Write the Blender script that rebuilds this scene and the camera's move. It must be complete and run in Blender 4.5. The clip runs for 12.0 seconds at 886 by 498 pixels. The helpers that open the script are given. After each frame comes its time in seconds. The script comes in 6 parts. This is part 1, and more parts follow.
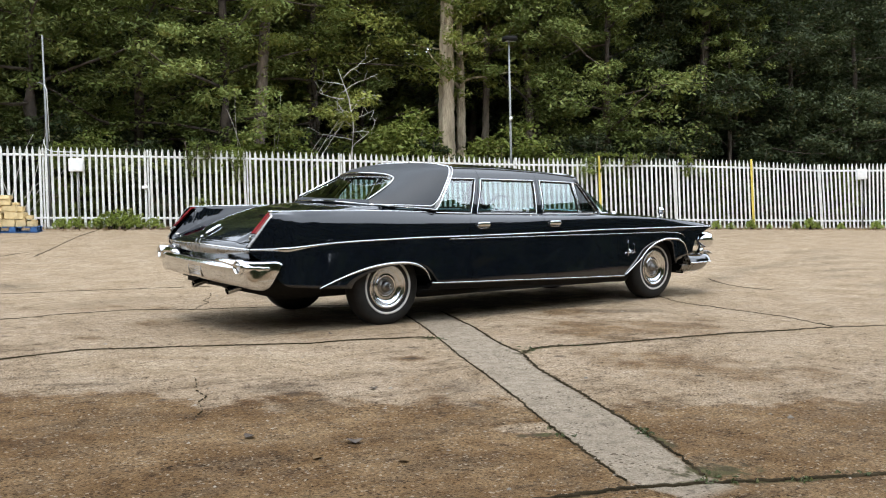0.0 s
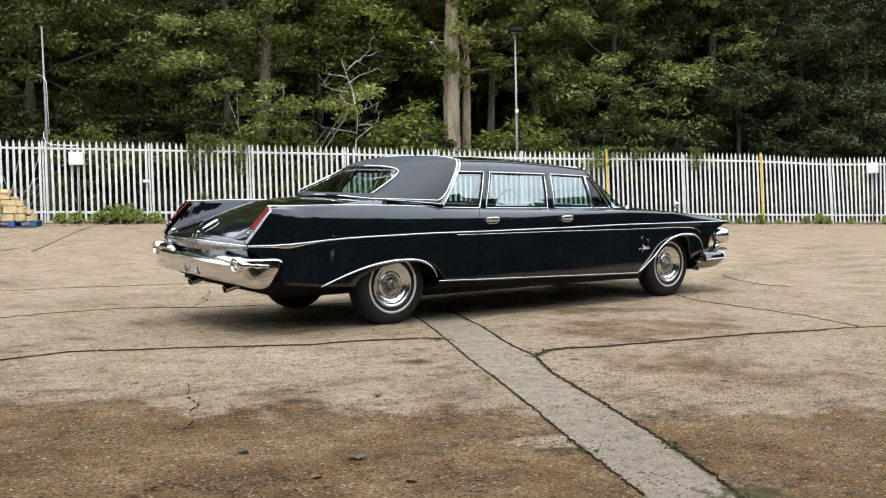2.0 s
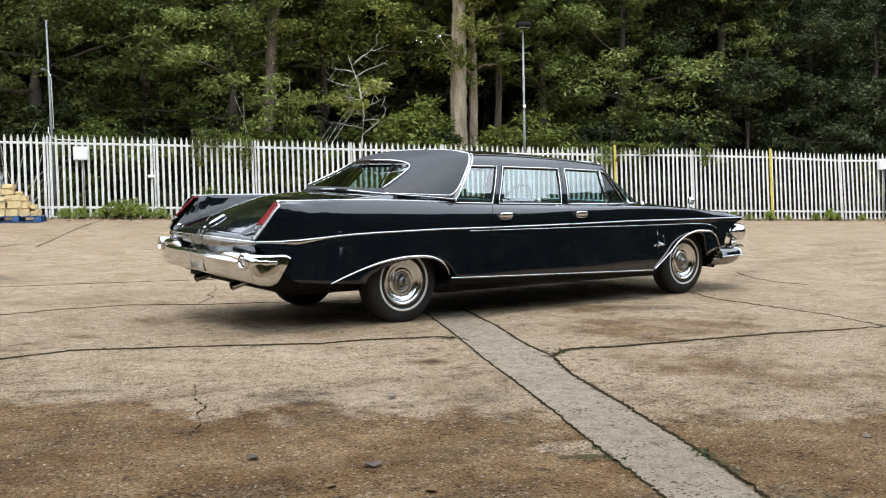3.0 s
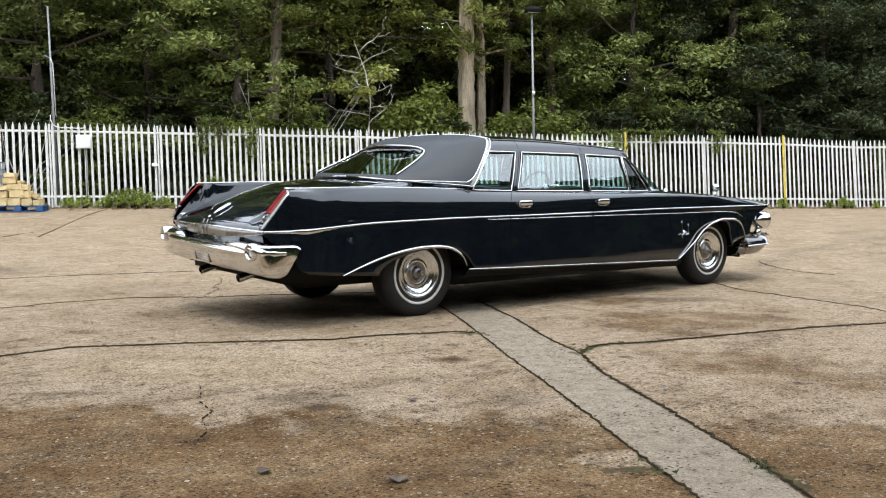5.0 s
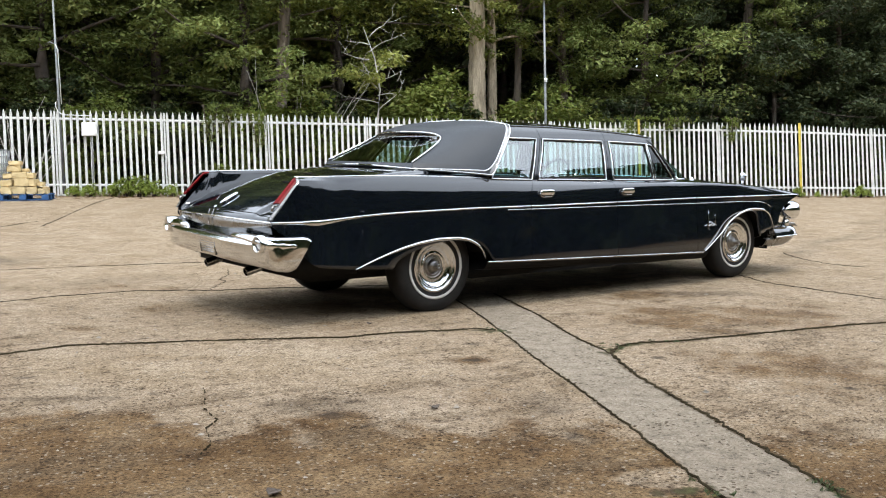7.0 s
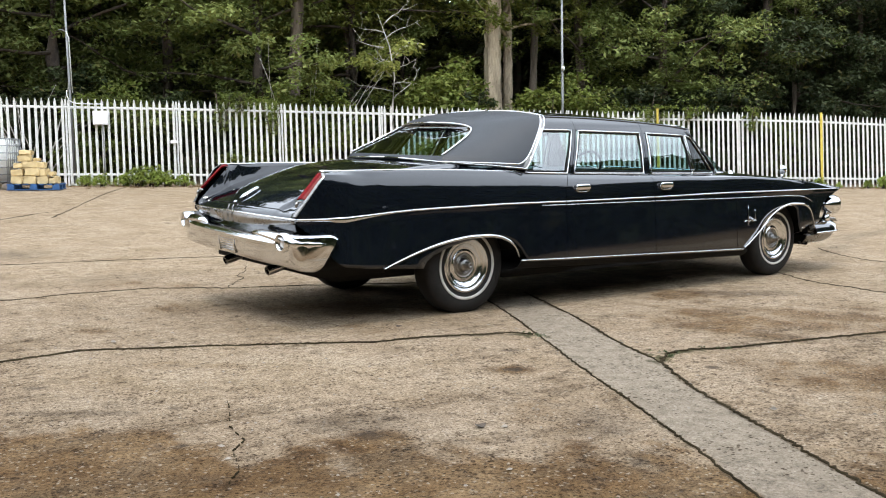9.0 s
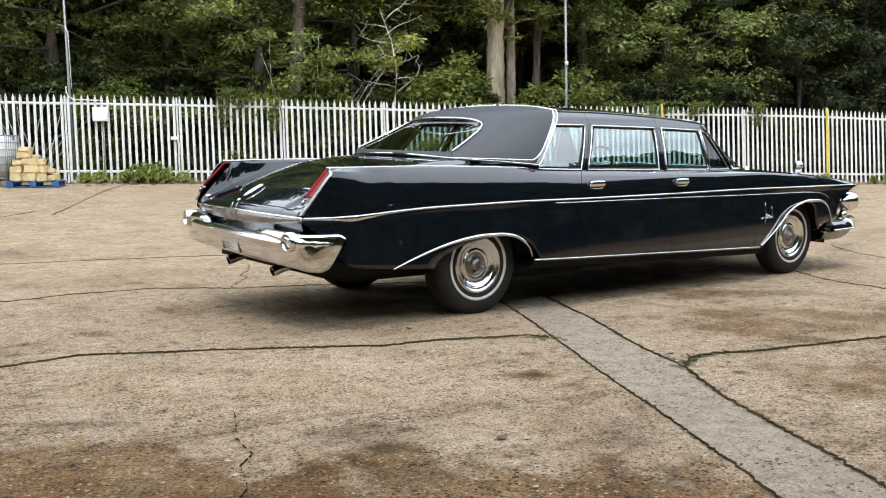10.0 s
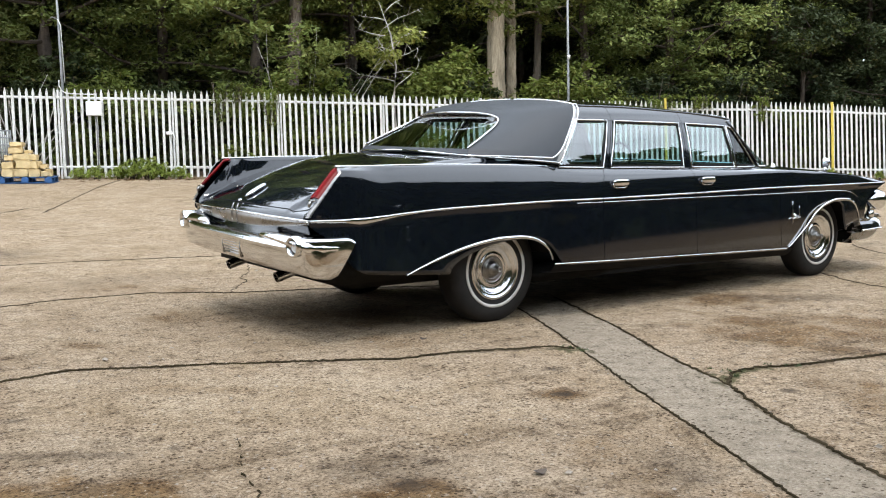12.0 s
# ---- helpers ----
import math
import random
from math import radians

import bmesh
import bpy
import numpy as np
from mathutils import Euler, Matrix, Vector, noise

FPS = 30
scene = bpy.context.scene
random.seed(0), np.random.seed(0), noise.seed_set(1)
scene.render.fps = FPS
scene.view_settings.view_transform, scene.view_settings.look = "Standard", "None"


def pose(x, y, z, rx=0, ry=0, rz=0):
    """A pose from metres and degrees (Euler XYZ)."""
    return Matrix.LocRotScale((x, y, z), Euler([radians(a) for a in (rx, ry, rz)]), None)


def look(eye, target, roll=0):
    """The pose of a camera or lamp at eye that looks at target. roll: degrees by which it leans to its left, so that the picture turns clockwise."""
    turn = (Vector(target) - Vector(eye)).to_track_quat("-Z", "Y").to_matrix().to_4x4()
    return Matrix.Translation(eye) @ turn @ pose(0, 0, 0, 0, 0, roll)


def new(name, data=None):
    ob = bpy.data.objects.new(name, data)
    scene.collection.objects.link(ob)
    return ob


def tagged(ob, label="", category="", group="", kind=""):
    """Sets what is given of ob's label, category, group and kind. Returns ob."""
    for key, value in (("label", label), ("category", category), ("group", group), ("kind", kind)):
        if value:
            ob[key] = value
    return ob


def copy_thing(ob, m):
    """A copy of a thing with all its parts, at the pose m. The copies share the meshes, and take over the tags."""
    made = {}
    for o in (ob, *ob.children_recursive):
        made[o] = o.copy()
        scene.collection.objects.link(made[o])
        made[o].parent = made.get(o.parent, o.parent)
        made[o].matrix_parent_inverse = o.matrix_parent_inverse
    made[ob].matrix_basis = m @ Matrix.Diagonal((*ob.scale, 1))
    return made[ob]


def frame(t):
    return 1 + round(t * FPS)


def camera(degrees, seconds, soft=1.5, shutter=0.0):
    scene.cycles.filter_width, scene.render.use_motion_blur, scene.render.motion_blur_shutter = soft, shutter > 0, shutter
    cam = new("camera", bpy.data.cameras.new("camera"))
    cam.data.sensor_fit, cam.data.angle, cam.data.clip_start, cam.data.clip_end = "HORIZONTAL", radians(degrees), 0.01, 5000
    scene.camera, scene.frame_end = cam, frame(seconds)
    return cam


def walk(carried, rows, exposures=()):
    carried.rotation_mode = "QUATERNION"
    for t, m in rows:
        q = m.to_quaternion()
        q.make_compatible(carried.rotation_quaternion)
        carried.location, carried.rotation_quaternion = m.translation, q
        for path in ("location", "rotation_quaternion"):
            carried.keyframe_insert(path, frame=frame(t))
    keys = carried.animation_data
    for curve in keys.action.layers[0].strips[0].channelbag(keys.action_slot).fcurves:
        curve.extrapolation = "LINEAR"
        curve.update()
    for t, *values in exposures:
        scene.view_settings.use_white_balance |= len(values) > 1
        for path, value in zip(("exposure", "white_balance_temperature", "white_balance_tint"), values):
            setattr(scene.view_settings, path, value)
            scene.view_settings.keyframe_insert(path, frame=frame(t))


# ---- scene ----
cam = camera(49.0, 12.0, 1.1)
PATH = [
    (0, (-5.176, -8.114, 1.162), (-3.922, -6.559, 1.057), -0.0),
    (0.5, (-5.098, -8.035, 1.166), (-3.845, -6.481, 1.058), -0.1),
    (1, (-5.044, -7.965, 1.169), (-3.791, -6.41, 1.058), -0.1),
    (1.5, (-5.002, -7.894, 1.168), (-3.751, -6.338, 1.055), 0.0),
    (2, (-4.953, -7.792, 1.16), (-3.706, -6.232, 1.043), 0.0),
    (2.5, (-4.91, -7.683, 1.155), (-3.667, -6.12, 1.034), 0.1),
    (3, (-4.87, -7.581, 1.149), (-3.631, -6.016, 1.024), 0.1),
    (3.5, (-4.847, -7.502, 1.145), (-3.611, -5.936, 1.015), 0.0),
    (5.5, (-4.64, -7.1, 1.129), (-3.411, -5.53, 0.974), -0.0),
    (6, (-4.595, -7.02, 1.127), (-3.369, -5.448, 0.966), 0.1),
    (6.5, (-4.556, -6.938, 1.126), (-3.332, -5.366, 0.959), 0.1),
    (7, (-4.513, -6.837, 1.13), (-3.296, -5.259, 0.958), 0.0),
    (9, (-4.4, -6.426, 1.162), (-3.2, -4.838, 0.967), 0.1),
    (9.5, (-4.367, -6.318, 1.162), (-3.167, -4.731, 0.964), 0.1),
    (10, (-4.319, -6.197, 1.161), (-3.12, -4.609, 0.958), 0.0),
    (10.5, (-4.268, -6.073, 1.164), (-3.07, -4.485, 0.959), 0.0),
    (11, (-4.23, -5.98, 1.17), (-3.03, -4.394, 0.961), -0.1),
    (11.5, (-4.191, -5.884, 1.172), (-2.988, -4.301, 0.96), 0.0),
    (12, (-4.157, -5.77, 1.177), (-2.952, -4.189, 0.963), 0.0),
]
walk(cam, [(t, look(eye, target, roll)) for t, eye, target, roll in PATH], [(0, -0.06), (5, -0.03), (9, 0.06), (12, 0.04)])

# ---- light: bright, thinly clouded day ----
world = bpy.data.worlds.new("sky")
scene.world = world
world.use_nodes = True
wn = world.node_tree
for n in list(wn.nodes):
    wn.nodes.remove(n)
sky = wn.nodes.new("ShaderNodeTexSky")
sky.sky_type = "NISHITA"
sky.sun_disc = False
sky.sun_elevation, sky.sun_rotation = radians(66), radians(-130)
sky.air_density, sky.dust_density, sky.ozone_density = 1.0, 2.5, 1.0
# clouds: soft white patches over the blue
coord = wn.nodes.new("ShaderNodeTexCoord")
squash = wn.nodes.new("ShaderNodeMapping")
squash.inputs["Scale"].default_value = (1.0, 1.0, 2.6)
squash.inputs["Location"].default_value = (3.1, 1.7, 0.0)
cloud = wn.nodes.new("ShaderNodeTexNoise")
cloud.inputs["Scale"].default_value, cloud.inputs["Detail"].default_value = 2.3, 7
cramp = wn.nodes.new("ShaderNodeValToRGB")
cramp.color_ramp.elements[0].position, cramp.color_ramp.elements[1].position = 0.22, 0.56
cramp.color_ramp.elements[0].color = (0.42, 0.42, 0.42, 1)
cmix = wn.nodes.new("ShaderNodeMix")
cmix.data_type = "RGBA"
cmix.inputs["B"].default_value = (19.6, 21.6, 24.4, 1)
back = wn.nodes.new("ShaderNodeBackground")
back.inputs["Strength"].default_value = 0.15
out = wn.nodes.new("ShaderNodeOutputWorld")
wn.links.new(coord.outputs["Generated"], squash.inputs["Vector"])
wn.links.new(squash.outputs["Vector"], cloud.inputs["Vector"])
wn.links.new(cloud.outputs["Fac"], cramp.inputs["Fac"])
wn.links.new(cramp.outputs["Color"], cmix.inputs["Factor"])
wn.links.new(sky.outputs["Color"], cmix.inputs["A"])
wn.links.new(cmix.outputs["Result"], back.inputs["Color"])
wn.links.new(back.outputs["Background"], out.inputs["Surface"])

sun_data = bpy.data.lights.new("sun", "SUN")
sun_data.energy, sun_data.angle, sun_data.color = 2.3, radians(12), (1.0, 0.962, 0.90)
sun = new("sun", sun_data)
sun.matrix_world = look((-10.2, -6.6, 40), (2, 3, 0))


# ---- materials ----
def nodes_of(name):
    m = bpy.data.materials.new(name)
    m.use_nodes = True
    return m, m.node_tree, m.node_tree.nodes["Principled BSDF"]


def tex(nt, kind, scale, detail=4.0, rough=0.6, vec=None, space="Object"):
    n = nt.nodes.new("ShaderNodeTexNoise" if kind == "noise" else "ShaderNodeTexVoronoi")
    n.inputs["Scale"].default_value = scale
    if kind == "noise":
        n.inputs["Detail"].default_value, n.inputs["Roughness"].default_value = detail, rough
    if vec is None:
        c = nt.nodes.new("ShaderNodeTexCoord")
        vec = c.outputs[space]
    nt.links.new(vec, n.inputs["Vector"])
    return n


def ramp(nt, source, stops):
    r = nt.nodes.new("ShaderNodeValToRGB")
    e = r.color_ramp.elements
    while len(e) < len(stops):
        e.new(0.5)
    for k, (p, c) in zip(e, stops):
        k.position, k.color = p, (*c, 1) if len(c) == 3 else c
    nt.links.new(source, r.inputs["Fac"])
    return r.outputs["Color"]


def mix(nt, fac, a, b, mode="MIX"):
    n = nt.nodes.new("ShaderNodeMix")
    n.data_type, n.blend_type = "RGBA", mode
    for key, v in (("Factor", fac), ("A", a), ("B", b)):
        if isinstance(v, (int, float)):
            n.inputs[key].default_value = v
        elif isinstance(v, tuple):
            n.inputs[key].default_value = (*v, 1)
        else:
            nt.links.new(v, n.inputs[key])
    return n.outputs["Result"]


def bump(nt, bsdf, height, strength, distance=0.01):
    b = nt.nodes.new("ShaderNodeBump")
    b.inputs["Strength"].default_value, b.inputs["Distance"].default_value = strength, distance
    nt.links.new(height, b.inputs["Height"])
    nt.links.new(b.outputs["Normal"], bsdf.inputs["Normal"])


def surface(name, dark, light, rough=0.6, metal=0.0, scale=8.0, fine=60.0, relief=0.15, spread=0.12, depth=0.004, space="Object", gloss=0.5, tall=1.0):
    """Two-scale mottled surface between two colours; tall draws the grain out upwards."""
    m, nt, b = nodes_of(name)
    vec = None
    if tall != 1.0:
        c, stretch = nt.nodes.new("ShaderNodeTexCoord"), nt.nodes.new("ShaderNodeMapping")
        stretch.inputs["Scale"].default_value = (1, 1, 1 / tall)
        nt.links.new(c.outputs[space], stretch.inputs["Vector"])
        vec = stretch.outputs["Vector"]
    big, small = tex(nt, "noise", scale, 5, vec=vec, space=space), tex(nt, "noise", fine, 3, vec=vec, space=space)
    col = ramp(nt, big.outputs["Fac"], [(0.35, dark), (0.65, light)])
    col = mix(nt, 0.25, col, ramp(nt, small.outputs["Fac"], [(0.3, dark), (0.7, light)]))
    nt.links.new(col, b.inputs["Base Color"])
    r = nt.nodes.new("ShaderNodeMapRange")
    r.inputs["To Min"].default_value, r.inputs["To Max"].default_value = max(0.0, rough - spread), min(1.0, rough + spread)
    nt.links.new(big.outputs["Fac"], r.inputs["Value"])
    nt.links.new(r.outputs["Result"], b.inputs["Roughness"])
    b.inputs["Metallic"].default_value = metal
    b.inputs["Specular IOR Level"].default_value = gloss
    if relief:
        bump(nt, b, small.outputs["Fac"], relief, depth)
    return m


def leafy(name, dark, mid, light):
    """Leaves: colour changes from leaf to leaf and from plant to plant; some light passes through."""
    m, nt, b = nodes_of(name)
    g = nt.nodes.new("ShaderNodeNewGeometry")
    o = nt.nodes.new("ShaderNodeObjectInfo")
    col = ramp(nt, g.outputs["Random Per Island"], [(0.0, dark), (0.55, mid), (0.93, light), (1.0, (0.17, 0.12, 0.03))])
    patch = tex(nt, "noise", 0.55, 3)
    col = mix(nt, 0.45, col, ramp(nt, patch.outputs["Fac"], [(0.35, dark), (0.7, light)]))
    hue = nt.nodes.new("ShaderNodeHueSaturation")
    v = nt.nodes.new("ShaderNodeMapRange")
    v.inputs["To Min"].default_value, v.inputs["To Max"].default_value = 0.75, 1.25
    nt.links.new(o.outputs["Random"], v.inputs["Value"])
    nt.links.new(v.outputs["Result"], hue.inputs["Value"])
    nt.links.new(col, hue.inputs["Color"])
    nt.links.new(hue.outputs["Color"], b.inputs["Base Color"])
    b.inputs["Roughness"].default_value = 0.6
    b.inputs["Specular IOR Level"].default_value = 0.25
    t = nt.nodes.new("ShaderNodeBsdfTranslucent")
    nt.links.new(hue.outputs["Color"], t.inputs["Color"])
    s = nt.nodes.new("ShaderNodeMixShader")
    s.inputs["Fac"].default_value = 0.3
    nt.links.new(b.outputs["BSDF"], s.inputs[1])
    nt.links.new(t.outputs["BSDF"], s.inputs[2])
    nt.links.new(s.outputs["Shader"], nt.nodes["Material Output"].inputs["Surface"])
    return m


def glass_of(name, tint, base=0.10):
    """Clear tinted pane; the gloss grows towards grazing angles."""
    m, nt, b = nodes_of(name)
    nt.nodes.remove(b)
    lw = nt.nodes.new("ShaderNodeLayerWeight")
    lw.inputs["Blend"].default_value = 0.5
    p = nt.nodes.new("ShaderNodeMath")
    p.operation = "POWER"
    p.inputs[1].default_value = 4.0
    f = nt.nodes.new("ShaderNodeMapRange")
    f.inputs["To Min"].default_value, f.inputs["To Max"].default_value = base, 0.9
    nt.links.new(lw.outputs["Facing"], p.inputs[0])
    nt.links.new(p.outputs[0], f.inputs["Value"])
    t = nt.nodes.new("ShaderNodeBsdfTransparent")
    t.inputs["Color"].default_value = (*tint, 1)
    g = nt.nodes.new("ShaderNodeBsdfGlossy")
    g.inputs["Roughness"].default_value = 0.01
    s = nt.nodes.new("ShaderNodeMixShader")
    nt.links.new(f.outputs["Result"], s.inputs["Fac"])
    nt.links.new(t.outputs["BSDF"], s.inputs[1])
    nt.links.new(g.outputs["BSDF"], s.inputs[2])
    nt.links.new(s.outputs["Shader"], nt.nodes["Material Output"].inputs["Surface"])
    return m


def paint_black():
    m, nt, b = nodes_of("black_paint")
    n = tex(nt, "noise", 3, 4)
    nt.links.new(ramp(nt, n.outputs["Fac"], [(0.3, (0.0028, 0.0041, 0.0064)), (0.7, (0.0044, 0.0061, 0.0090))]), b.inputs["Base Color"])
    variation = tex(nt, "noise", 40, 5)
    r = nt.nodes.new("ShaderNodeMapRange")
    r.inputs["To Min"].default_value, r.inputs["To Max"].default_value = 0.05, 0.11
    nt.links.new(variation.outputs["Fac"], r.inputs["Value"])
    nt.links.new(r.outputs["Result"], b.inputs["Roughness"])
    b.inputs["Specular IOR Level"].default_value = 0.12
    b.inputs["Coat Weight"].default_value, b.inputs["Coat Roughness"].default_value, b.inputs["Coat IOR"].default_value = 1.0, 0.04, 1.56
    wave = tex(nt, "noise", 2.2, 2)
    bump(nt, b, wave.outputs["Fac"], 0.02, 0.02)
    return m


M_PAINT = paint_black()
M_CHROME = surface("chrome", (0.60, 0.60, 0.60), (0.76, 0.76, 0.755), 0.07, 1.0, 5, 90, 0.03, 0.05)
M_COVER = surface("polished_cover", (0.55, 0.55, 0.55), (0.72, 0.72, 0.71), 0.16, 1.0, 5, 90, 0.03, 0.05)
M_STEEL = surface("dull_steel", (0.18, 0.17, 0.16), (0.36, 0.35, 0.33), 0.35, 1.0, 9, 70, 0.1)
M_VINYL = surface("grained_vinyl", (0.005, 0.0070, 0.0105), (0.011, 0.0145, 0.0195), 0.50, 0, 2.5, 420, 0.35, 0.06, 0.002)
M_RUBBER = surface("tyre_rubber", (0.010, 0.0095, 0.009), (0.022, 0.020, 0.018), 0.75, 0, 12, 120, 0.2, gloss=0.25)
M_WHITEWALL = surface("whitewall", (0.45, 0.43, 0.39), (0.62, 0.6, 0.56), 0.6, 0, 14, 80, 0.1)
M_UNDER = surface("underbody", (0.006, 0.006, 0.006), (0.016, 0.015, 0.013), 0.85, 0, 5, 40, 0.3, gloss=0.15)
M_SATIN = surface("satin_aluminium", (0.20, 0.19, 0.18), (0.32, 0.31, 0.29), 0.28, 1.0, 9, 70, 0.05)
M_RED = surface("red_lens", (0.10, 0.002, 0.003), (0.15, 0.004, 0.005), 0.25, 0, 10, 80, 0.0, gloss=0.06)
M_LENS = surface("clear_lens", (0.55, 0.56, 0.58), (0.7, 0.7, 0.72), 0.1, 0.6, 30, 90, 0.1)
M_SEAT = surface("grey_upholstery", (0.010, 0.011, 0.012), (0.024, 0.025, 0.027), 0.7, 0, 6, 90, 0.2)
M_GLASS = glass_of("tinted_glass", (0.66, 0.88, 0.87), 0.20)
M_DARKGLASS = glass_of("rear_glass", (0.62, 0.76, 0.75), 0.14)
M_VENTGLASS = glass_of("vent_glass", (0.06, 0.075, 0.075), 0.05)
M_GALV = surface("galvanised_steel", (0.58, 0.58, 0.55), (0.80, 0.80, 0.77), 0.55, 0.0, 3, 30, 0.1)
M_POLE = surface("weathered_steel", (0.17, 0.18, 0.18), (0.30, 0.31, 0.31), 0.5, 0.2, 3, 30, 0.1)
M_YELLOW = surface("yellow_paint", (0.55, 0.42, 0.06), (0.72, 0.58, 0.12), 0.6, 0, 4, 40, 0.1)
M_WHITE = surface("white_plastic", (0.66, 0.66, 0.63), (0.8, 0.8, 0.78), 0.5, 0, 3, 30, 0.05)
M_GREYBOX = surface("grey_plastic", (0.2, 0.2, 0.2), (0.3, 0.3, 0.3), 0.6, 0, 5, 40, 0.1)
M_BARK = surface("bark", (0.19, 0.145, 0.095), (0.64, 0.52, 0.36), 0.9, 0, 5.0, 26, 1.0, 0.05, 0.05, tall=5.0)
M_BROWNBARK = surface("brown_bark", (0.075, 0.058, 0.043), (0.20, 0.155, 0.115), 0.9, 0, 5.0, 26, 1.0, 0.05, 0.05, tall=5.0)
M_DARKBARK = surface("dark_bark", (0.03, 0.022, 0.017), (0.10, 0.075, 0.055), 0.9, 0, 2.4, 22, 0.8, 0.05, 0.03)
M_DEADWOOD = surface("dead_wood", (0.30, 0.27, 0.23), (0.5, 0.47, 0.42), 0.8, 0, 6, 40, 0.3)
M_LEAF = leafy("oak_leaves", (0.073, 0.102, 0.023), (0.143, 0.184, 0.044), (0.248, 0.272, 0.085))
M_LEAF_ASH = leafy("ash_leaves", (0.084, 0.110, 0.020), (0.165, 0.198, 0.038), (0.292, 0.290, 0.080))
M_LEAF_DARK = leafy("holly_leaves", (0.024, 0.037, 0.014), (0.045, 0.063, 0.023), (0.084, 0.100, 0.039))
M_LEAF_LIGHT = leafy("bramble_leaves", (0.077, 0.110, 0.018), (0.143, 0.185, 0.032), (0.231, 0.250, 0.065))
M_WEED = leafy("weed_leaves", (0.16, 0.22, 0.03), (0.28, 0.36, 0.06), (0.42, 0.46, 0.13))
M_DRYLEAF = leafy("dead_leaves", (0.10, 0.055, 0.02), (0.20, 0.12, 0.05), (0.33, 0.23, 0.11))
M_STONE = surface("yellow_stone", (0.42, 0.31, 0.15), (0.66, 0.52, 0.28), 0.85, 0, 3, 40, 0.4, 0.05, 0.01)
M_BLUE = surface("blue_painted_wood", (0.015, 0.06, 0.17), (0.03, 0.11, 0.28), 0.65, 0, 6, 50, 0.2)
M_WOOD = surface("grey_wood", (0.12, 0.10, 0.08), (0.25, 0.21, 0.17), 0.8, 0, 6, 50, 0.3)


def ground_material():
    m, nt, b = nodes_of("yard_concrete")
    geo = nt.nodes.new("ShaderNodeNewGeometry")
    pos = geo.outputs["Position"]

    def attr(name):
        a = nt.nodes.new("ShaderNodeAttribute")
        a.attribute_name = name
        return a.outputs["Fac"]

    stain, dirt, strip, oil_shade, moss, variation = (attr(k) for k in ("stain", "dirt", "strip", "oil_shade", "moss", "variation"))
    big, mid = tex(nt, "noise", 0.30, 6, vec=pos), tex(nt, "noise", 1.7, 9, 0.72, vec=pos)
    fine, grit = tex(nt, "noise", 11, 9, 0.82, vec=pos), tex(nt, "noise", 75, 6, 0.8, vec=pos)
    flake = tex(nt, "noise", 5.5, 8, 0.75, vec=pos)
    stones = tex(nt, "voronoi", 85, vec=pos)
    col = ramp(nt, big.outputs["Fac"], [(0.3, (0.373, 0.283, 0.190)), (0.7, (0.446, 0.349, 0.249))])
    col = mix(nt, 0.55, col, ramp(nt, mid.outputs["Fac"], [(0.36, (0.288, 0.209, 0.130)), (0.48, (0.380, 0.289, 0.196)), (0.62, (0.466, 0.373, 0.273))]))
    # paler with distance ahead of EYE, and in one near patch
    col = mix(nt, variation, col, ramp(nt, mid.outputs["Fac"], [(0.35, (0.353, 0.264, 0.166)), (0.5, (0.459, 0.357, 0.244)), (0.65, (0.524, 0.423, 0.303))]))
    # a paler, greyer strip of newer concrete
    col = mix(nt, strip, col, ramp(nt, mid.outputs["Fac"], [(0.35, (0.308, 0.245, 0.178)), (0.65, (0.393, 0.323, 0.241))]))
    # rusty brown staining with a ragged edge, broken up by the worn top of the concrete
    ragged = nt.nodes.new("ShaderNodeMath")
    ragged.operation = "MULTIPLY_ADD"
    nt.links.new(flake.outputs["Fac"], ragged.inputs[0])
    ragged.inputs[1].default_value = 1.9
    ragged.inputs[2].default_value = -1.28
    worn = nt.nodes.new("ShaderNodeMath")
    worn.operation, worn.use_clamp = "MULTIPLY_ADD", True
    nt.links.new(stain, worn.inputs[0])
    worn.inputs[1].default_value = 1.38
    nt.links.new(ragged.outputs[0], worn.inputs[2])
    col = mix(nt, worn.outputs[0], col, ramp(nt, mid.outputs["Fac"], [(0.34, (0.098, 0.056, 0.026)), (0.47, (0.190, 0.116, 0.054)), (0.62, (0.290, 0.196, 0.106))]))
    # brown flecks drawn out across the yard
    along = nt.nodes.new("ShaderNodeMapping")
    along.inputs["Rotation"].default_value = (0, 0, 0.66)
    along.inputs["Scale"].default_value = (0.8, 2.0, 1.0)
    nt.links.new(pos, along.inputs["Vector"])
    smear = tex(nt, "noise", 1.6, 9, 0.74, vec=along.outputs["Vector"])
    rough_side = nt.nodes.new("ShaderNodeMath")
    rough_side.operation, rough_side.use_clamp = "SUBTRACT", True
    nt.links.new(ramp(nt, smear.outputs["Fac"], [(0.50, (0, 0, 0)), (0.62, (0.75, 0.75, 0.75))]), rough_side.inputs[0])
    spare = nt.nodes.new("ShaderNodeMath")
    spare.operation = "MULTIPLY_ADD"
    spare.inputs[1].default_value = 0.75
    nt.links.new(variation, spare.inputs[0])
    nt.links.new(strip, spare.inputs[2])
    nt.links.new(spare.outputs[0], rough_side.inputs[1])
    col = mix(nt, rough_side.outputs[0], col, ramp(nt, fine.outputs["Fac"], [(0.40, (0.115, 0.078, 0.044)), (0.60, (0.215, 0.155, 0.095))]))
    # exposed stones of the aggregate, pits, worn flecks and grit
    cell = nt.nodes.new("ShaderNodeSeparateColor")
    nt.links.new(stones.outputs["Color"], cell.inputs["Color"])
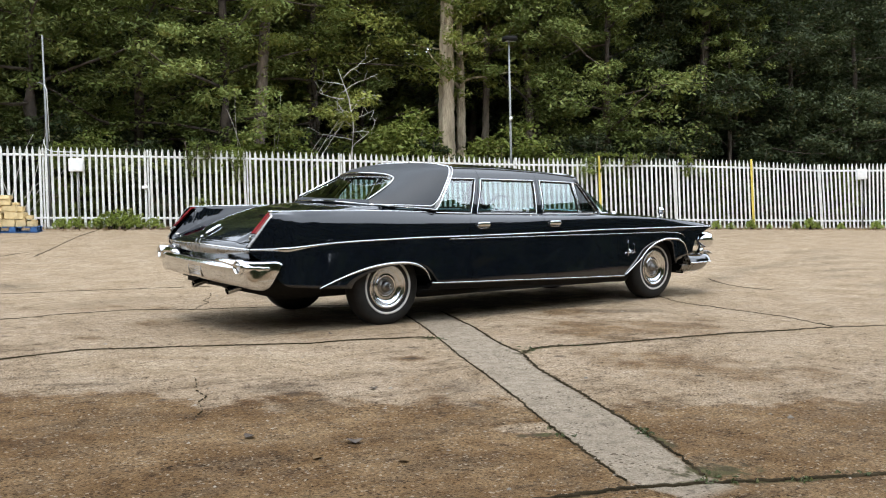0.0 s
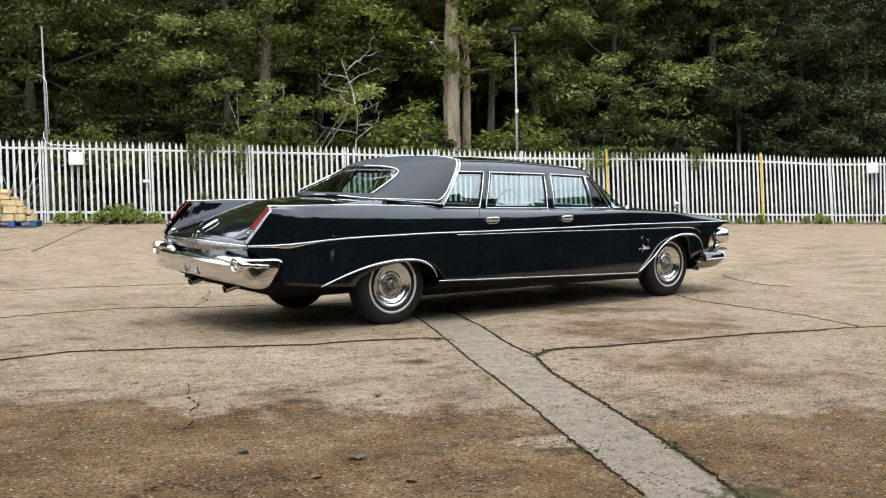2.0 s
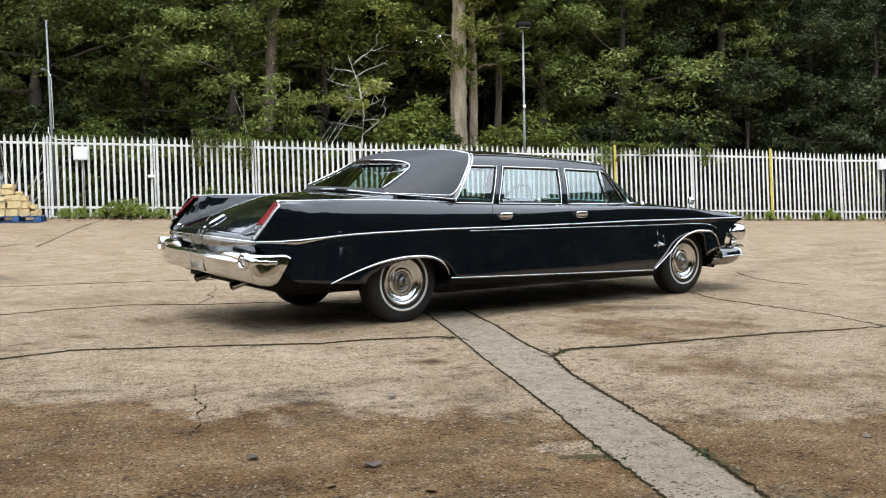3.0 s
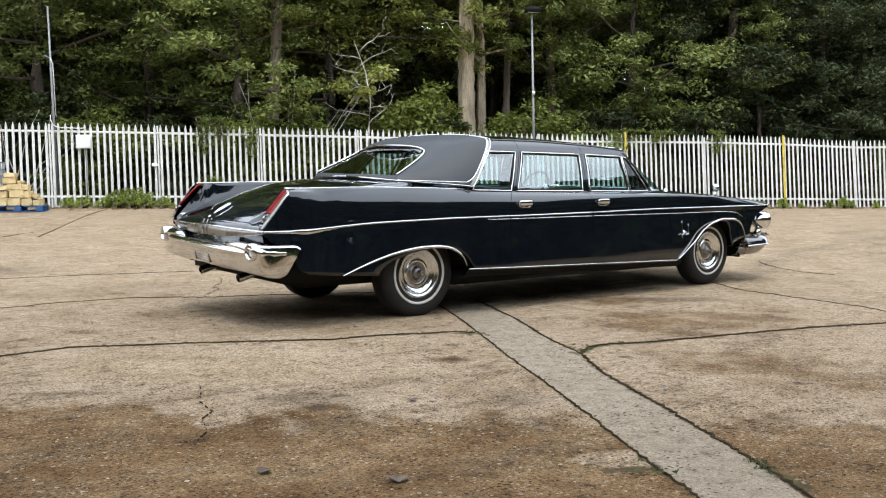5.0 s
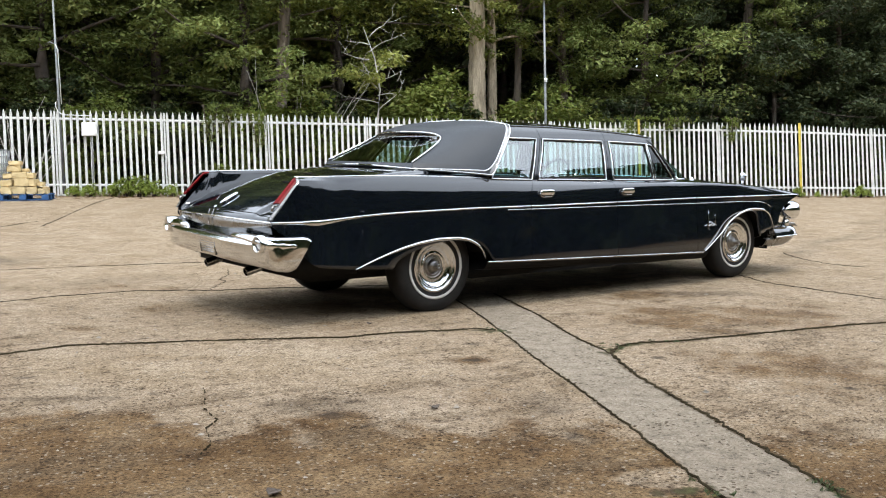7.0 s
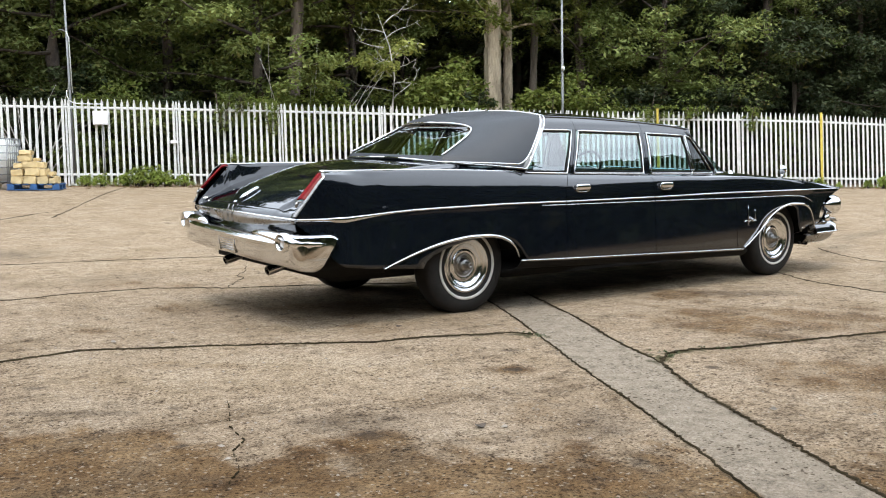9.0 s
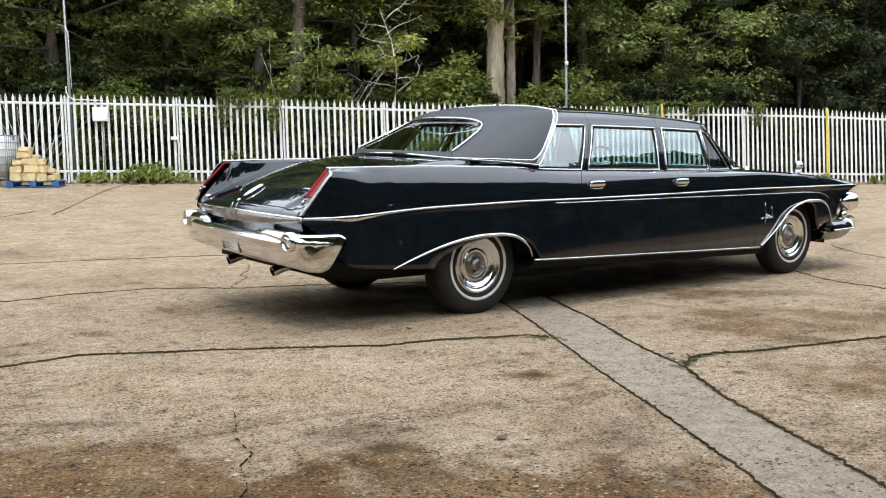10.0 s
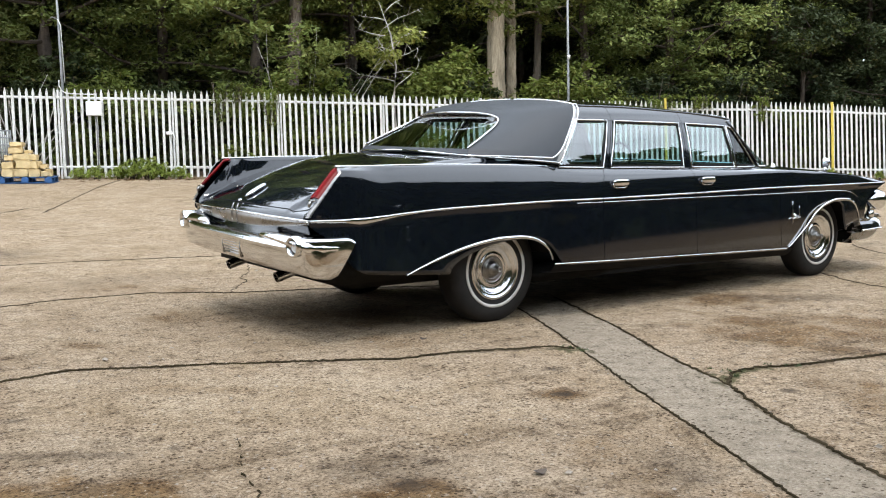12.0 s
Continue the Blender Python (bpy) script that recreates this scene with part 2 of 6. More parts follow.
    col = mix(nt, 0.75, col, ramp(nt, cell.outputs["Red"], [(0.0, (0.50, 0.47, 0.44)), (0.35, (0.86, 0.85, 0.84)), (0.8, (1.0, 1.0, 1.0)), (0.97, (1.0, 1.0, 1.0))]), "MULTIPLY")
    col = mix(nt, ramp(nt, cell.outputs["Green"], [(0.93, (0, 0, 0)), (0.98, (0.5, 0.5, 0.5))]), col, (0.50, 0.44, 0.36))
    pits = ramp(nt, flake.outputs["Fac"], [(0.34, (0.40, 0.35, 0.30)), (0.40, (1, 1, 1))])
    col = mix(nt, 0.6, col, pits, "MULTIPLY")
    grain = ramp(nt, fine.outputs["Fac"], [(0.36, (0.20, 0.17, 0.14)), (0.45, (0.76, 0.75, 0.74)), (0.56, (1, 1, 1))])
    col = mix(nt, 0.9, col, grain, "MULTIPLY")
    sand = ramp(nt, grit.outputs["Fac"], [(0.38, (0.18, 0.15, 0.12)), (0.48, (0.76, 0.75, 0.74)), (0.56, (1, 1, 1))])
    col = mix(nt, 0.9, col, sand, "MULTIPLY")
    # the newer strip is smoother
    plain = nt.nodes.new("ShaderNodeMath")
    plain.operation = "MULTIPLY"
    plain.inputs[1].default_value = 0.42
    nt.links.new(strip, plain.inputs[0])
    col = mix(nt, plain.outputs[0], col, ramp(nt, fine.outputs["Fac"], [(0.36, (0.20, 0.170, 0.130)), (0.58, (0.315, 0.272, 0.215))]))
    # single small pits and dark specks
    speck, patchy = tex(nt, "voronoi", 34, vec=pos), tex(nt, "noise", 3.1, 5, 0.7, vec=pos)
    thick = nt.nodes.new("ShaderNodeMath")
    thick.operation = "SUBTRACT"
    nt.links.new(speck.outputs["Distance"], thick.inputs[0])
    nt.links.new(ramp(nt, patchy.outputs["Fac"], [(0.40, (0, 0, 0)), (0.66, (0.26, 0.26, 0.26))]), thick.inputs[1])
    col = mix(nt, 0.85, col, ramp(nt, thick.outputs[0], [(0.06, (0.22, 0.18, 0.14)), (0.12, (1, 1, 1))]), "MULTIPLY")
    # oil stains, tyre marks and the car's painted shade darken the concrete
    oil_shade_mask = nt.nodes.new("ShaderNodeMath")
    oil_shade_mask.operation = "MULTIPLY"
    nt.links.new(oil_shade, oil_shade_mask.inputs[0])
    nt.links.new(ramp(nt, fine.outputs["Fac"], [(0.38, (1, 1, 1)), (0.60, (0.75, 0.75, 0.75))]), oil_shade_mask.inputs[1])
    col = mix(nt, oil_shade_mask.outputs[0], col, (0.035, 0.027, 0.02))
    col = mix(nt, dirt, col, (0.055, 0.043, 0.026))
    col = mix(nt, moss, col, ramp(nt, fine.outputs["Fac"], [(0.4, (0.040, 0.037, 0.018)), (0.6, (0.085, 0.082, 0.034))]))
    nt.links.new(col, b.inputs["Base Color"])
    b.inputs["Roughness"].default_value = 0.88
    b.inputs["Specular IOR Level"].default_value = 0.06
    h = nt.nodes.new("ShaderNodeMath")
    h.operation = "ADD"
    nt.links.new(fine.outputs["Fac"], h.inputs[0])
    nt.links.new(grit.outputs["Fac"], h.inputs[1])
    bump(nt, b, h.outputs[0], 0.9, 0.018)
    return m


M_GROUND = ground_material()
M_SOIL = surface("soil", (0.010, 0.008, 0.005), (0.045, 0.035, 0.021), 0.95, 0, 4, 60, 0.6, gloss=0.02)


# ---- small building helpers ----
def part(name, bm, material, parent=None, label="", smooth=True):
    me = bpy.data.meshes.new(name)
    bmesh.ops.recalc_face_normals(bm, faces=bm.faces[:])
    if smooth:
        for f in bm.faces:
            f.smooth = True
        # keep the rims of thickened sheets crisp
        for e in bm.edges:
            if e.is_boundary:
                e.smooth = False
    bm.to_mesh(me)
    bm.free()
    me.materials.append(material)
    ob = new(name, me)
    ob.parent = parent
    if label:
        tagged(ob, label)
    return ob


def thing(name, m, label, category, group="", kind=""):
    ob = new(name)
    ob.empty_display_size = 0.1
    ob.matrix_world = m
    return tagged(ob, label, category, group, kind)


def box(bm, cx, cy, cz, sx, sy, sz, bevel=0.0, turn=None):
    r = bmesh.ops.create_cube(bm, size=1.0)
    vs = r["verts"]
    bmesh.ops.scale(bm, vec=(sx, sy, sz), verts=vs)
    if bevel:
        es = list({e for v in vs for e in v.link_edges})
        r = bmesh.ops.bevel(bm, geom=es, offset=bevel, segments=2, affect="EDGES", clamp_overlap=True)
        vs = list({v for f in r["faces"] for v in f.verts} | {v for v in vs if v.is_valid})
    if turn is not None:
        bmesh.ops.transform(bm, matrix=turn, verts=vs)
    bmesh.ops.translate(bm, vec=(cx, cy, cz), verts=vs)
    return vs


def sheet(bm, rows, close_u=False, close_v=False):
    """Quads over a grid of points."""
    vs = [[bm.verts.new(p) for p in r] for r in rows]
    n, k = len(vs), len(vs[0])
    for i in range(n if close_u else n - 1):
        for j in range(k if close_v else k - 1):
            q = [vs[i][j], vs[(i + 1) % n][j], vs[(i + 1) % n][(j + 1) % k], vs[i][(j + 1) % k]]
            bm.faces.new(q)
    return vs


def tube(bm, pts, radii, sides=8, cap=True, flat=(1.0, 1.0), up=Vector((0, 0, 1))):
    """A round or flattened bar along points."""
    pts = [Vector(p) for p in pts]
    if isinstance(radii, (int, float)):
        radii = [radii] * len(pts)
    rings = []
    for i, p in enumerate(pts):
        d = (pts[min(i + 1, len(pts) - 1)] - pts[max(i - 1, 0)]).normalized()
        a = d.cross(up)
        a = a.normalized() if a.length > 1e-4 else Vector((1, 0, 0))
        b = a.cross(d).normalized()
        rings.append([p + (a * math.cos(t) * flat[0] + b * math.sin(t) * flat[1]) * radii[i] for t in (2 * math.pi * k / sides for k in range(sides))])
    vs = sheet(bm, rings, close_v=True)
    if cap:
        bm.faces.new(vs[0][::-1])
        bm.faces.new(vs[-1])
    return vs


def lathe(bm, profile, sides=40, axis="y"):
    """Turn (radius, along) pairs about an axis through the origin."""
    rings = []
    for r, a in profile:
        ring = []
        for k in range(sides):
            t = 2 * math.pi * k / sides
            c, s = r * math.cos(t), r * math.sin(t)
            ring.append({"y": (c, a, s), "x": (a, c, s), "z": (c, s, a)}[axis])
        rings.append(ring)
    return sheet(bm, rings, close_v=True)


def curve(x, table):
    """Smooth (monotone cubic) reading of a table of (x, value)."""
    if x <= table[0][0]:
        return table[0][1]
    if x >= table[-1][0]:
        return table[-1][1]
    n = len(table)
    d = [(table[i + 1][1] - table[i][1]) / (table[i + 1][0] - table[i][0]) for i in range(n - 1)]
    for i in range(n - 1):
        (x0, y0), (x1, y1) = table[i], table[i + 1]
        if x <= x1:
            h = x1 - x0

            def slope(j):
                if j == 0:
                    return d[0]
                if j == n - 1:
                    return d[-1]
                return 0.0 if d[j - 1] * d[j] <= 0 else 2 * d[j - 1] * d[j] / (d[j - 1] + d[j])

            s = (x - x0) / h
            return y0 * (1 + 2 * s) * (1 - s) ** 2 + y1 * s * s * (3 - 2 * s) + h * slope(i) * s * (1 - s) ** 2 - h * slope(i + 1) * s * s * (1 - s)


def solid(ob, thick, offset=-1.0):
    m = ob.modifiers.new("thickness", "SOLIDIFY")
    m.thickness, m.offset = thick, offset
    return ob

# ---- the ground: one sheet of old concrete, rising a little towards the fence ----
EYE = Vector((-5.176, -8.114))
AHEAD = Vector((0.6277, 0.7784))
ASIDE = Vector((0.7784, -0.6277))
FENCE_0 = Vector((2.08, 19.90))
FENCE_DIR = Vector((0.9156, -0.4021))
FENCE_OUT = Vector((0.4021, 0.9156))


def rise(x, y):
    """Height of the ground; works on numbers and arrays."""
    px, py = x - EYE.x, y - EYE.y
    depth = px * AHEAD.x + py * AHEAD.y
    side = px * ASIDE.x + py * ASIDE.y
    s = np.clip((depth - 13.0) / 15.0, 0, 1)
    s = s * s * (3 - 2 * s)
    top = np.clip(0.215 - 0.0095 * side, 0.0, 0.45)
    past = np.clip((x - FENCE_0.x) * FENCE_OUT.x + (y - FENCE_0.y) * FENCE_OUT.y - 1.5, 0, 30)
    return s * top + 0.10 * past + 0.25 * np.clip(past - 12, 0, 15)


# joints and cracks: half width in metres, then the line
JOINTS = [
    (0.030, [(-6.0, -0.55), (-3.6, -0.75), (-3.09, -0.67), (-2.67, -0.60), (-2.39, -0.75), (-2.1, -0.87), (-1.72, -1.08), (-1.46, -1.22), (-1.15, -1.43), (-0.81, -1.47), (-0.52, -1.6), (-0.24, -1.69), (-0.18, -1.82)]),
    (0.013, [(0.60, -0.36), (0.49, -0.57), (0.07, -1.41), (-0.34, -2.16), (-0.63, -2.67), (-0.85, -3.12), (-1.21, -3.8), (-1.54, -4.42), (-1.77, -4.86), (-2.13, -5.54)]),
    (0.021, [(1.06, -0.36), (0.91, -0.67), (0.49, -1.55), (0.04, -2.37), (-0.2, -2.89), (-0.56, -3.43), (-0.8, -3.9), (-1.15, -4.57), (-1.43, -5.1), (-1.80, -5.68)]),
    (0.040, [(-0.2, -2.89), (0.03, -2.75), (0.22, -2.75), (0.49, -2.85), (0.97, -2.94), (1.55, -3.09), (1.97, -3.19), (2.38, -3.34), (2.65, -3.43)]),
]
CRACKS = JOINTS + [
    (0.0025, [(-2.48, -2.18), (-2.59, -2.45), (-2.67, -2.61), (-2.71, -2.85), (-2.81, -2.96), (-2.89, -3.18), (-3.02, -3.34)]),
    (0.045, [(-2.8, -5.40), (-2.18, -5.58), (-1.85, -5.75), (-1.56, -5.93), (-1.15, -6.14), (-0.85, -6.28)]),
    (0.004, [(-2.09, -4.48), (-1.96, -4.58), (-1.79, -4.52), (-1.63, -4.52)]),
    (0.004, [(0.0, -2.62), (-0.33, -2.35), (-0.50, -2.22), (-0.67, -2.09), (-1.2, -1.80)]),
    (0.005, [(-3.5, -1.93), (-3.24, -1.99), (-3.13, -2.03), (-3.02, -2.08), (-2.8, -2.2)]),
    (0.003, [(-1.62, -3.88), (-1.40, -3.93), (-1.1, -3.98), (-0.95, -3.9)]),
]
# the same kind of cracks farther off
FAR_CRACKS = [
    (0.018, [(2.65, -3.43), (3.1, -3.58), (3.6, -3.80), (4.5, -4.1)]),
    (0.013, [(4.15, -0.6), (4.0, -0.82), (3.66, -1.37), (3.57, -1.8), (3.48, -2.25), (3.35, -2.83), (3.05, -3.56)]),
    (0.015, [(-6.0, 1.6), (-2.52, 1.72), (-2.04, 1.8), (-1.36, 1.73), (-0.84, 1.29), (-0.3, 1.13), (0.8, 0.6)]),
    (0.022, [(0.2, 10.6), (1.11, 12.44), (2.55, 15.39), (4.27, 18.6)]),
    (0.022, [(-3.0, 8.6), (-0.29, 11.02), (0.48, 11.81)]),
    (0.0035, [(0.04, 2.84), (-0.18, 2.42), (-0.41, 2.12), (-0.44, 1.92), (-0.68, 1.63), (-0.86, 1.31)]),
    (0.012, [(6.6, 0.4), (6.07, -0.21), (5.71, -0.8), (5.72, -1.27)]),
    (0.016, [(-6.0, 4.6), (-2.0, 4.4), (0.5, 3.7)]),
]


# brown and dark stains: middle, half length across and along the yard, strength
RUST = [(1.26, -2.23, 0.63, 0.84, 0.85), (1.99, -1.2, 0.54, 0.34, 0.9), (0.34, -3.74, 0.61, 0.56, 0.8), (-1.63, -4.36, 0.29, 0.34, 0.9), (1.9, -2.57, 0.67, 0.7, 0.7), (0.39, -4.41, 0.71, 0.42, 0.7), (-0.61, -5.35, 0.5, 0.55, 0.9),
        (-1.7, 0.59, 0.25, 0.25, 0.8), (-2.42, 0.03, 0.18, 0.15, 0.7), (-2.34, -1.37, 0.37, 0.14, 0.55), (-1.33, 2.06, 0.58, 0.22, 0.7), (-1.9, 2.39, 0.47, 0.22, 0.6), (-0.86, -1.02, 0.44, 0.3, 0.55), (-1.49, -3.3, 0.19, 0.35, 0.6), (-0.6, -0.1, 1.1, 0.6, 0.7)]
# the last patch is a stain deepened with the car's shade
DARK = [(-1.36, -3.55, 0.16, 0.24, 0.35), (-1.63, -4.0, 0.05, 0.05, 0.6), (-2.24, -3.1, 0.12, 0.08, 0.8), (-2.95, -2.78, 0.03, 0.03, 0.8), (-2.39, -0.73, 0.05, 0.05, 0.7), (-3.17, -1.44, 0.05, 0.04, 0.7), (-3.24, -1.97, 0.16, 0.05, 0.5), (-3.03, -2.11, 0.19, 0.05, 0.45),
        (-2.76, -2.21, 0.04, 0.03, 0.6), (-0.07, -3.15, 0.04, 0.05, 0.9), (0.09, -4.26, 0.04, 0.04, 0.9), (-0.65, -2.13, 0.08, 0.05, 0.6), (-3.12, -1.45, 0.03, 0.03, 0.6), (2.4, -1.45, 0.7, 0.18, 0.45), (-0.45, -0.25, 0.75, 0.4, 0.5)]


def distance(px, py, line):
    best = np.full(px.shape, 9.0)
    for (x0, y0), (x1, y1) in zip(line, line[1:]):
        dx, dy = x1 - x0, y1 - y0
        k = np.clip(((px - x0) * dx + (py - y0) * dy) / (dx * dx + dy * dy), 0, 1)
        best = np.minimum(best, np.hypot(px - x0 - k * dx, py - y0 - k * dy))
    return best


def ripple(px, py, size, seed):
    """Cheap smooth noise about zero from a few waves."""
    g = np.random.RandomState(seed)
    v = np.zeros(px.shape)
    for octave in range(5):
        f = 2 ** octave / size
        for _ in range(3):
            a, p = g.uniform(0, 6.283, 2)
            v += np.sin((px * math.cos(a) + py * math.sin(a)) * f * 6.283 + p) / 3 / 1.6 ** octave
    return v


def build_ground():
    def axis(lo, hi, step, far):
        inner = np.arange(lo, hi + step / 2, step)
        grow = np.array([0.05 * 1.16 ** k for k in range(60)]).cumsum()
        grow = grow[grow < far]
        return np.concatenate([lo - grow[::-1], inner, hi + grow])

    xs, ys = axis(-3.7, 2.6, 0.0155, 900.0), axis(-6.3, -0.4, 0.0155, 900.0)
    px, py = np.meshgrid(xs, ys, indexing="ij")
    wx = px + 0.012 * ripple(px, py, 0.9, 3) + 0.006 * ripple(px, py, 0.11, 33)
    wy = py + 0.012 * ripple(px, py, 0.9, 4) + 0.006 * ripple(px, py, 0.11, 34)
    dirt, deep = np.zeros(px.shape), np.zeros(px.shape)
    for width, line in CRACKS:
        d = distance(wx, wy, line)
        w = width * np.clip(0.9 + 0.4 * ripple(px, py, 0.5, 7) + 0.3 * ripple(px, py, 0.09, 38), 0.4, 2.0)
        dirt = np.maximum(dirt, 0.7 * np.clip((0.5 * w + 0.004 - d) / 0.010, 0, 1) * np.clip(1.1 + 0.3 * ripple(px, py, 0.7, 8), 0.7, 1))
        deep = np.maximum(deep, np.exp(-(d / (0.6 * w + 0.006)) ** 2))
    for x, y, rx, ry, turn in ((-0.14, -2.84, 0.13, 0.05, 0.5), (0.12, -2.77, 0.22, 0.035, -0.2), (-0.24, -1.80, 0.14, 0.06, -0.9), (-0.55, -1.62, 0.35, 0.03, -0.35), (-1.70, -5.66, 0.17, 0.10, -0.6), (-1.45, -5.15, 0.16, 0.03, 1.1), (-0.75, -3.8, 0.3, 0.025, 1.1), (-1.85, -4.72, 0.16, 0.03, -0.3)):
        c, n = math.cos(turn), math.sin(turn)
        u, v = ((px - x) * c + (py - y) * n) / rx, ((py - y) * c - (px - x) * n) / ry
        dirt = np.maximum(dirt, 0.8 * np.clip((1 - np.hypot(u, v) + 0.7 * ripple(px, py, 0.12, 45)) / 0.5, 0, 1))
    pz = rise(px, py) - 0.006 * deep + 0.004 * ripple(px, py, 3.0, 9) * (np.abs(px) < 30)

    def blob(cx, cy, rx, ry, turn=0.0, soft=0.5, seed=1, wob=0.22):
        c, s = math.cos(turn), math.sin(turn)
        u, v = ((px - cx) * c + (py - cy) * s) / rx, ((py - cy) * c - (px - cx) * s) / ry
        return np.clip((1 - np.hypot(u, v) + wob * ripple(px, py, 0.5 if rx > 0.2 else 0.15, seed)) / soft, 0, 1)

    # brown staining: a broad field in the foreground, patches elsewhere
    edge = np.interp(px, [-5, -3.59, -3.19, -2.86, -2.4, -1.98, -1.2, 0, 3], [-0.9, -1.86, -2.18, -2.75, -2.95, -3.35, -4.2, -5, -8])
    # kept strong out of view as well, to dim the ground reflected in the doors
    brown = np.clip((edge - py) / 0.34 + 0.9 * ripple(px, py, 0.7, 12), 0, 1) * np.clip(1.15 - 0.1 * np.abs(px + 3), 0.7, 1)
    for k, (x, y, rx, ry, v) in enumerate(RUST):
        brown = np.maximum(brown, v * blob(x, y, 1.25 * rx, 1.25 * ry, -0.66, 0.75, 101 + k, 0.30))
    brown = np.maximum(brown, 1.0 * blob(-0.99, -2.53, 0.20, 0.17, -0.66, 0.7, 18, 0.10))
    # a spalled, paler patch beside the strip
    brown *= 1 - 0.9 * blob(-1.72, -4.62, 0.24, 0.15, -0.5, 0.25, 19, 0.12)
    x_a, x_b = (np.interp(wy, [p[1] for p in line[::-1]], [p[0] for p in line[::-1]]) for _, line in (CRACKS[1], CRACKS[2]))
    strip = np.clip((wx - x_a) / 0.02, 0, 1) * np.clip((x_b - wx) / 0.02, 0, 1) * np.clip((0.6 - py) / 0.4, 0, 1) * np.clip((py + 5.9) / 0.1, 0, 1)
    brown *= 1 - 0.8 * strip
    oil_shade = np.maximum.reduce([
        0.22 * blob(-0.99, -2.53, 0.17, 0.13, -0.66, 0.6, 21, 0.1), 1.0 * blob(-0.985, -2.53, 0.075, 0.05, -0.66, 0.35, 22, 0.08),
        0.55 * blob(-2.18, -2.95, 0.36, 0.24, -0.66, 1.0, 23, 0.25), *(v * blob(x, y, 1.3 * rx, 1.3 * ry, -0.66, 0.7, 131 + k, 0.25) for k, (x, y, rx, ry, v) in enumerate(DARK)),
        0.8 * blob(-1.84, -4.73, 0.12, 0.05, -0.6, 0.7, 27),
        # under the car: oil stain and the car's shade, painted dark
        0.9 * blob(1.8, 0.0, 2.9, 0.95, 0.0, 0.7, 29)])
    # grows with depth ahead of EYE; a nearer patch is added below
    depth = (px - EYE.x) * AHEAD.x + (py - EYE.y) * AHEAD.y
    variation = np.clip((depth - 6.0) / 6.0 + 0.3 * ripple(px, py, 4.0, 35), 0, 1) * 0.85
    variation = np.maximum(variation, 0.75 * blob(-2.1, -1.75, 1.9, 0.85, -0.55, 0.7, 36))
    marks = np.minimum.reduce([distance(px, py, m) for m in (
        [(13.5, 2.6), (10.39, 0.75), (8.29, -0.63), (7.49, -1.78), (7.2, -3.2)], [(14.5, 0.6), (11.0, -0.4), (9.3, -1.6), (8.6, -3.0)], [(5.2, -0.5), (8.0, 0.9), (11.5, 1.4)], [(-7.0, 3.2), (-3.4, 3.0), (0.3, 2.2)], [(-9.0, 6.3), (-3.0, 5.9), (1.0, 4.4)])])
    oil_shade = np.maximum(oil_shade, 0.6 * np.clip(1 - marks / 0.30, 0, 1) * np.clip(0.6 + 0.5 * ripple(px, py, 1.5, 37), 0, 1))
    moss = np.maximum.reduce([dirt * blob(x, y, r, r, 0, 0.5, 31) for x, y, r in (
        (-0.15, -1.85, 0.25), (0.05, -2.78, 0.45), (-1.45, -5.05, 0.25), (-1.85, -5.72, 0.35), (-1.55, -5.95, 0.3), (-1.8, -4.8, 0.22))])
    n, k = px.shape
    me = bpy.data.meshes.new("ground")
    ids = np.arange(n * k).reshape(n, k)
    quads = np.stack([ids[:-1, :-1], ids[1:, :-1], ids[1:, 1:], ids[:-1, 1:]], -1).reshape(-1, 4)
    me.vertices.add(n * k)
    me.vertices.foreach_set("co", np.stack([px, py, pz], -1).ravel())
    me.loops.add(quads.size)
    me.loops.foreach_set("vertex_index", quads.ravel())
    me.polygons.add(len(quads))
    me.polygons.foreach_set("loop_start", np.arange(0, quads.size, 4))
    me.update(calc_edges=True)
    me.polygons.foreach_set("use_smooth", np.ones(len(quads), bool))
    for name, v in (("stain", brown), ("dirt", dirt), ("strip", strip), ("oil_shade", oil_shade), ("moss", moss), ("variation", variation)):
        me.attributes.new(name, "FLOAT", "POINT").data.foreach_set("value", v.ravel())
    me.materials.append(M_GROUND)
    return tagged(new("ground", me), "weathered tan concrete yard with brown stains and cracked joints", "ground", kind="structure")


def far_crack(width, line, seed, step=0.07, wander=0.012, gaps=0.05):
    """A dirt-filled crack as a thin uneven ridge of soil."""
    g = random.Random(seed)
    pts = []
    for (x0, y0), (x1, y1) in zip(line, line[1:]):
        n = max(2, int(math.hypot(x1 - x0, y1 - y0) / step))
        pts += [(x0 + (x1 - x0) * k / n + g.uniform(-wander, wander), y0 + (y1 - y0) * k / n + g.uniform(-wander, wander)) for k in range(n)]
    rows = []
    wl = wr = width
    for i, (x, y) in enumerate(pts):
        (ax, ay), (bx, by) = pts[max(0, i - 1)], pts[min(len(pts) - 1, i + 1)]
        d = Vector((by - ay, ax - bx)).normalized()
        wl, wr = (0.6 * w + 0.4 * width * g.uniform(0.0, 2.0) * (2.2 if g.random() < 0.08 else 1.0) for w in (wl, wr))
        z = float(rise(x, y)) + 0.004 * float(ripple(np.array([x]), np.array([y]), 3.0, 9)[0])
        rows.append([(x + d.x * k, y + d.y * k, z + h) for k, h in ((-wl, -0.004), (-0.6 * wl, 0.005), (0.6 * wr, 0.005), (wr, -0.004))])
    bm = bmesh.new()
    for i in range(len(rows) - 1):
        if g.random() > gaps:
            sheet(bm, rows[i:i + 2])
    tagged(part("crack", bm, M_SOIL, None, "dirt-filled crack in the concrete"), category="crack", kind="structure")


build_ground()
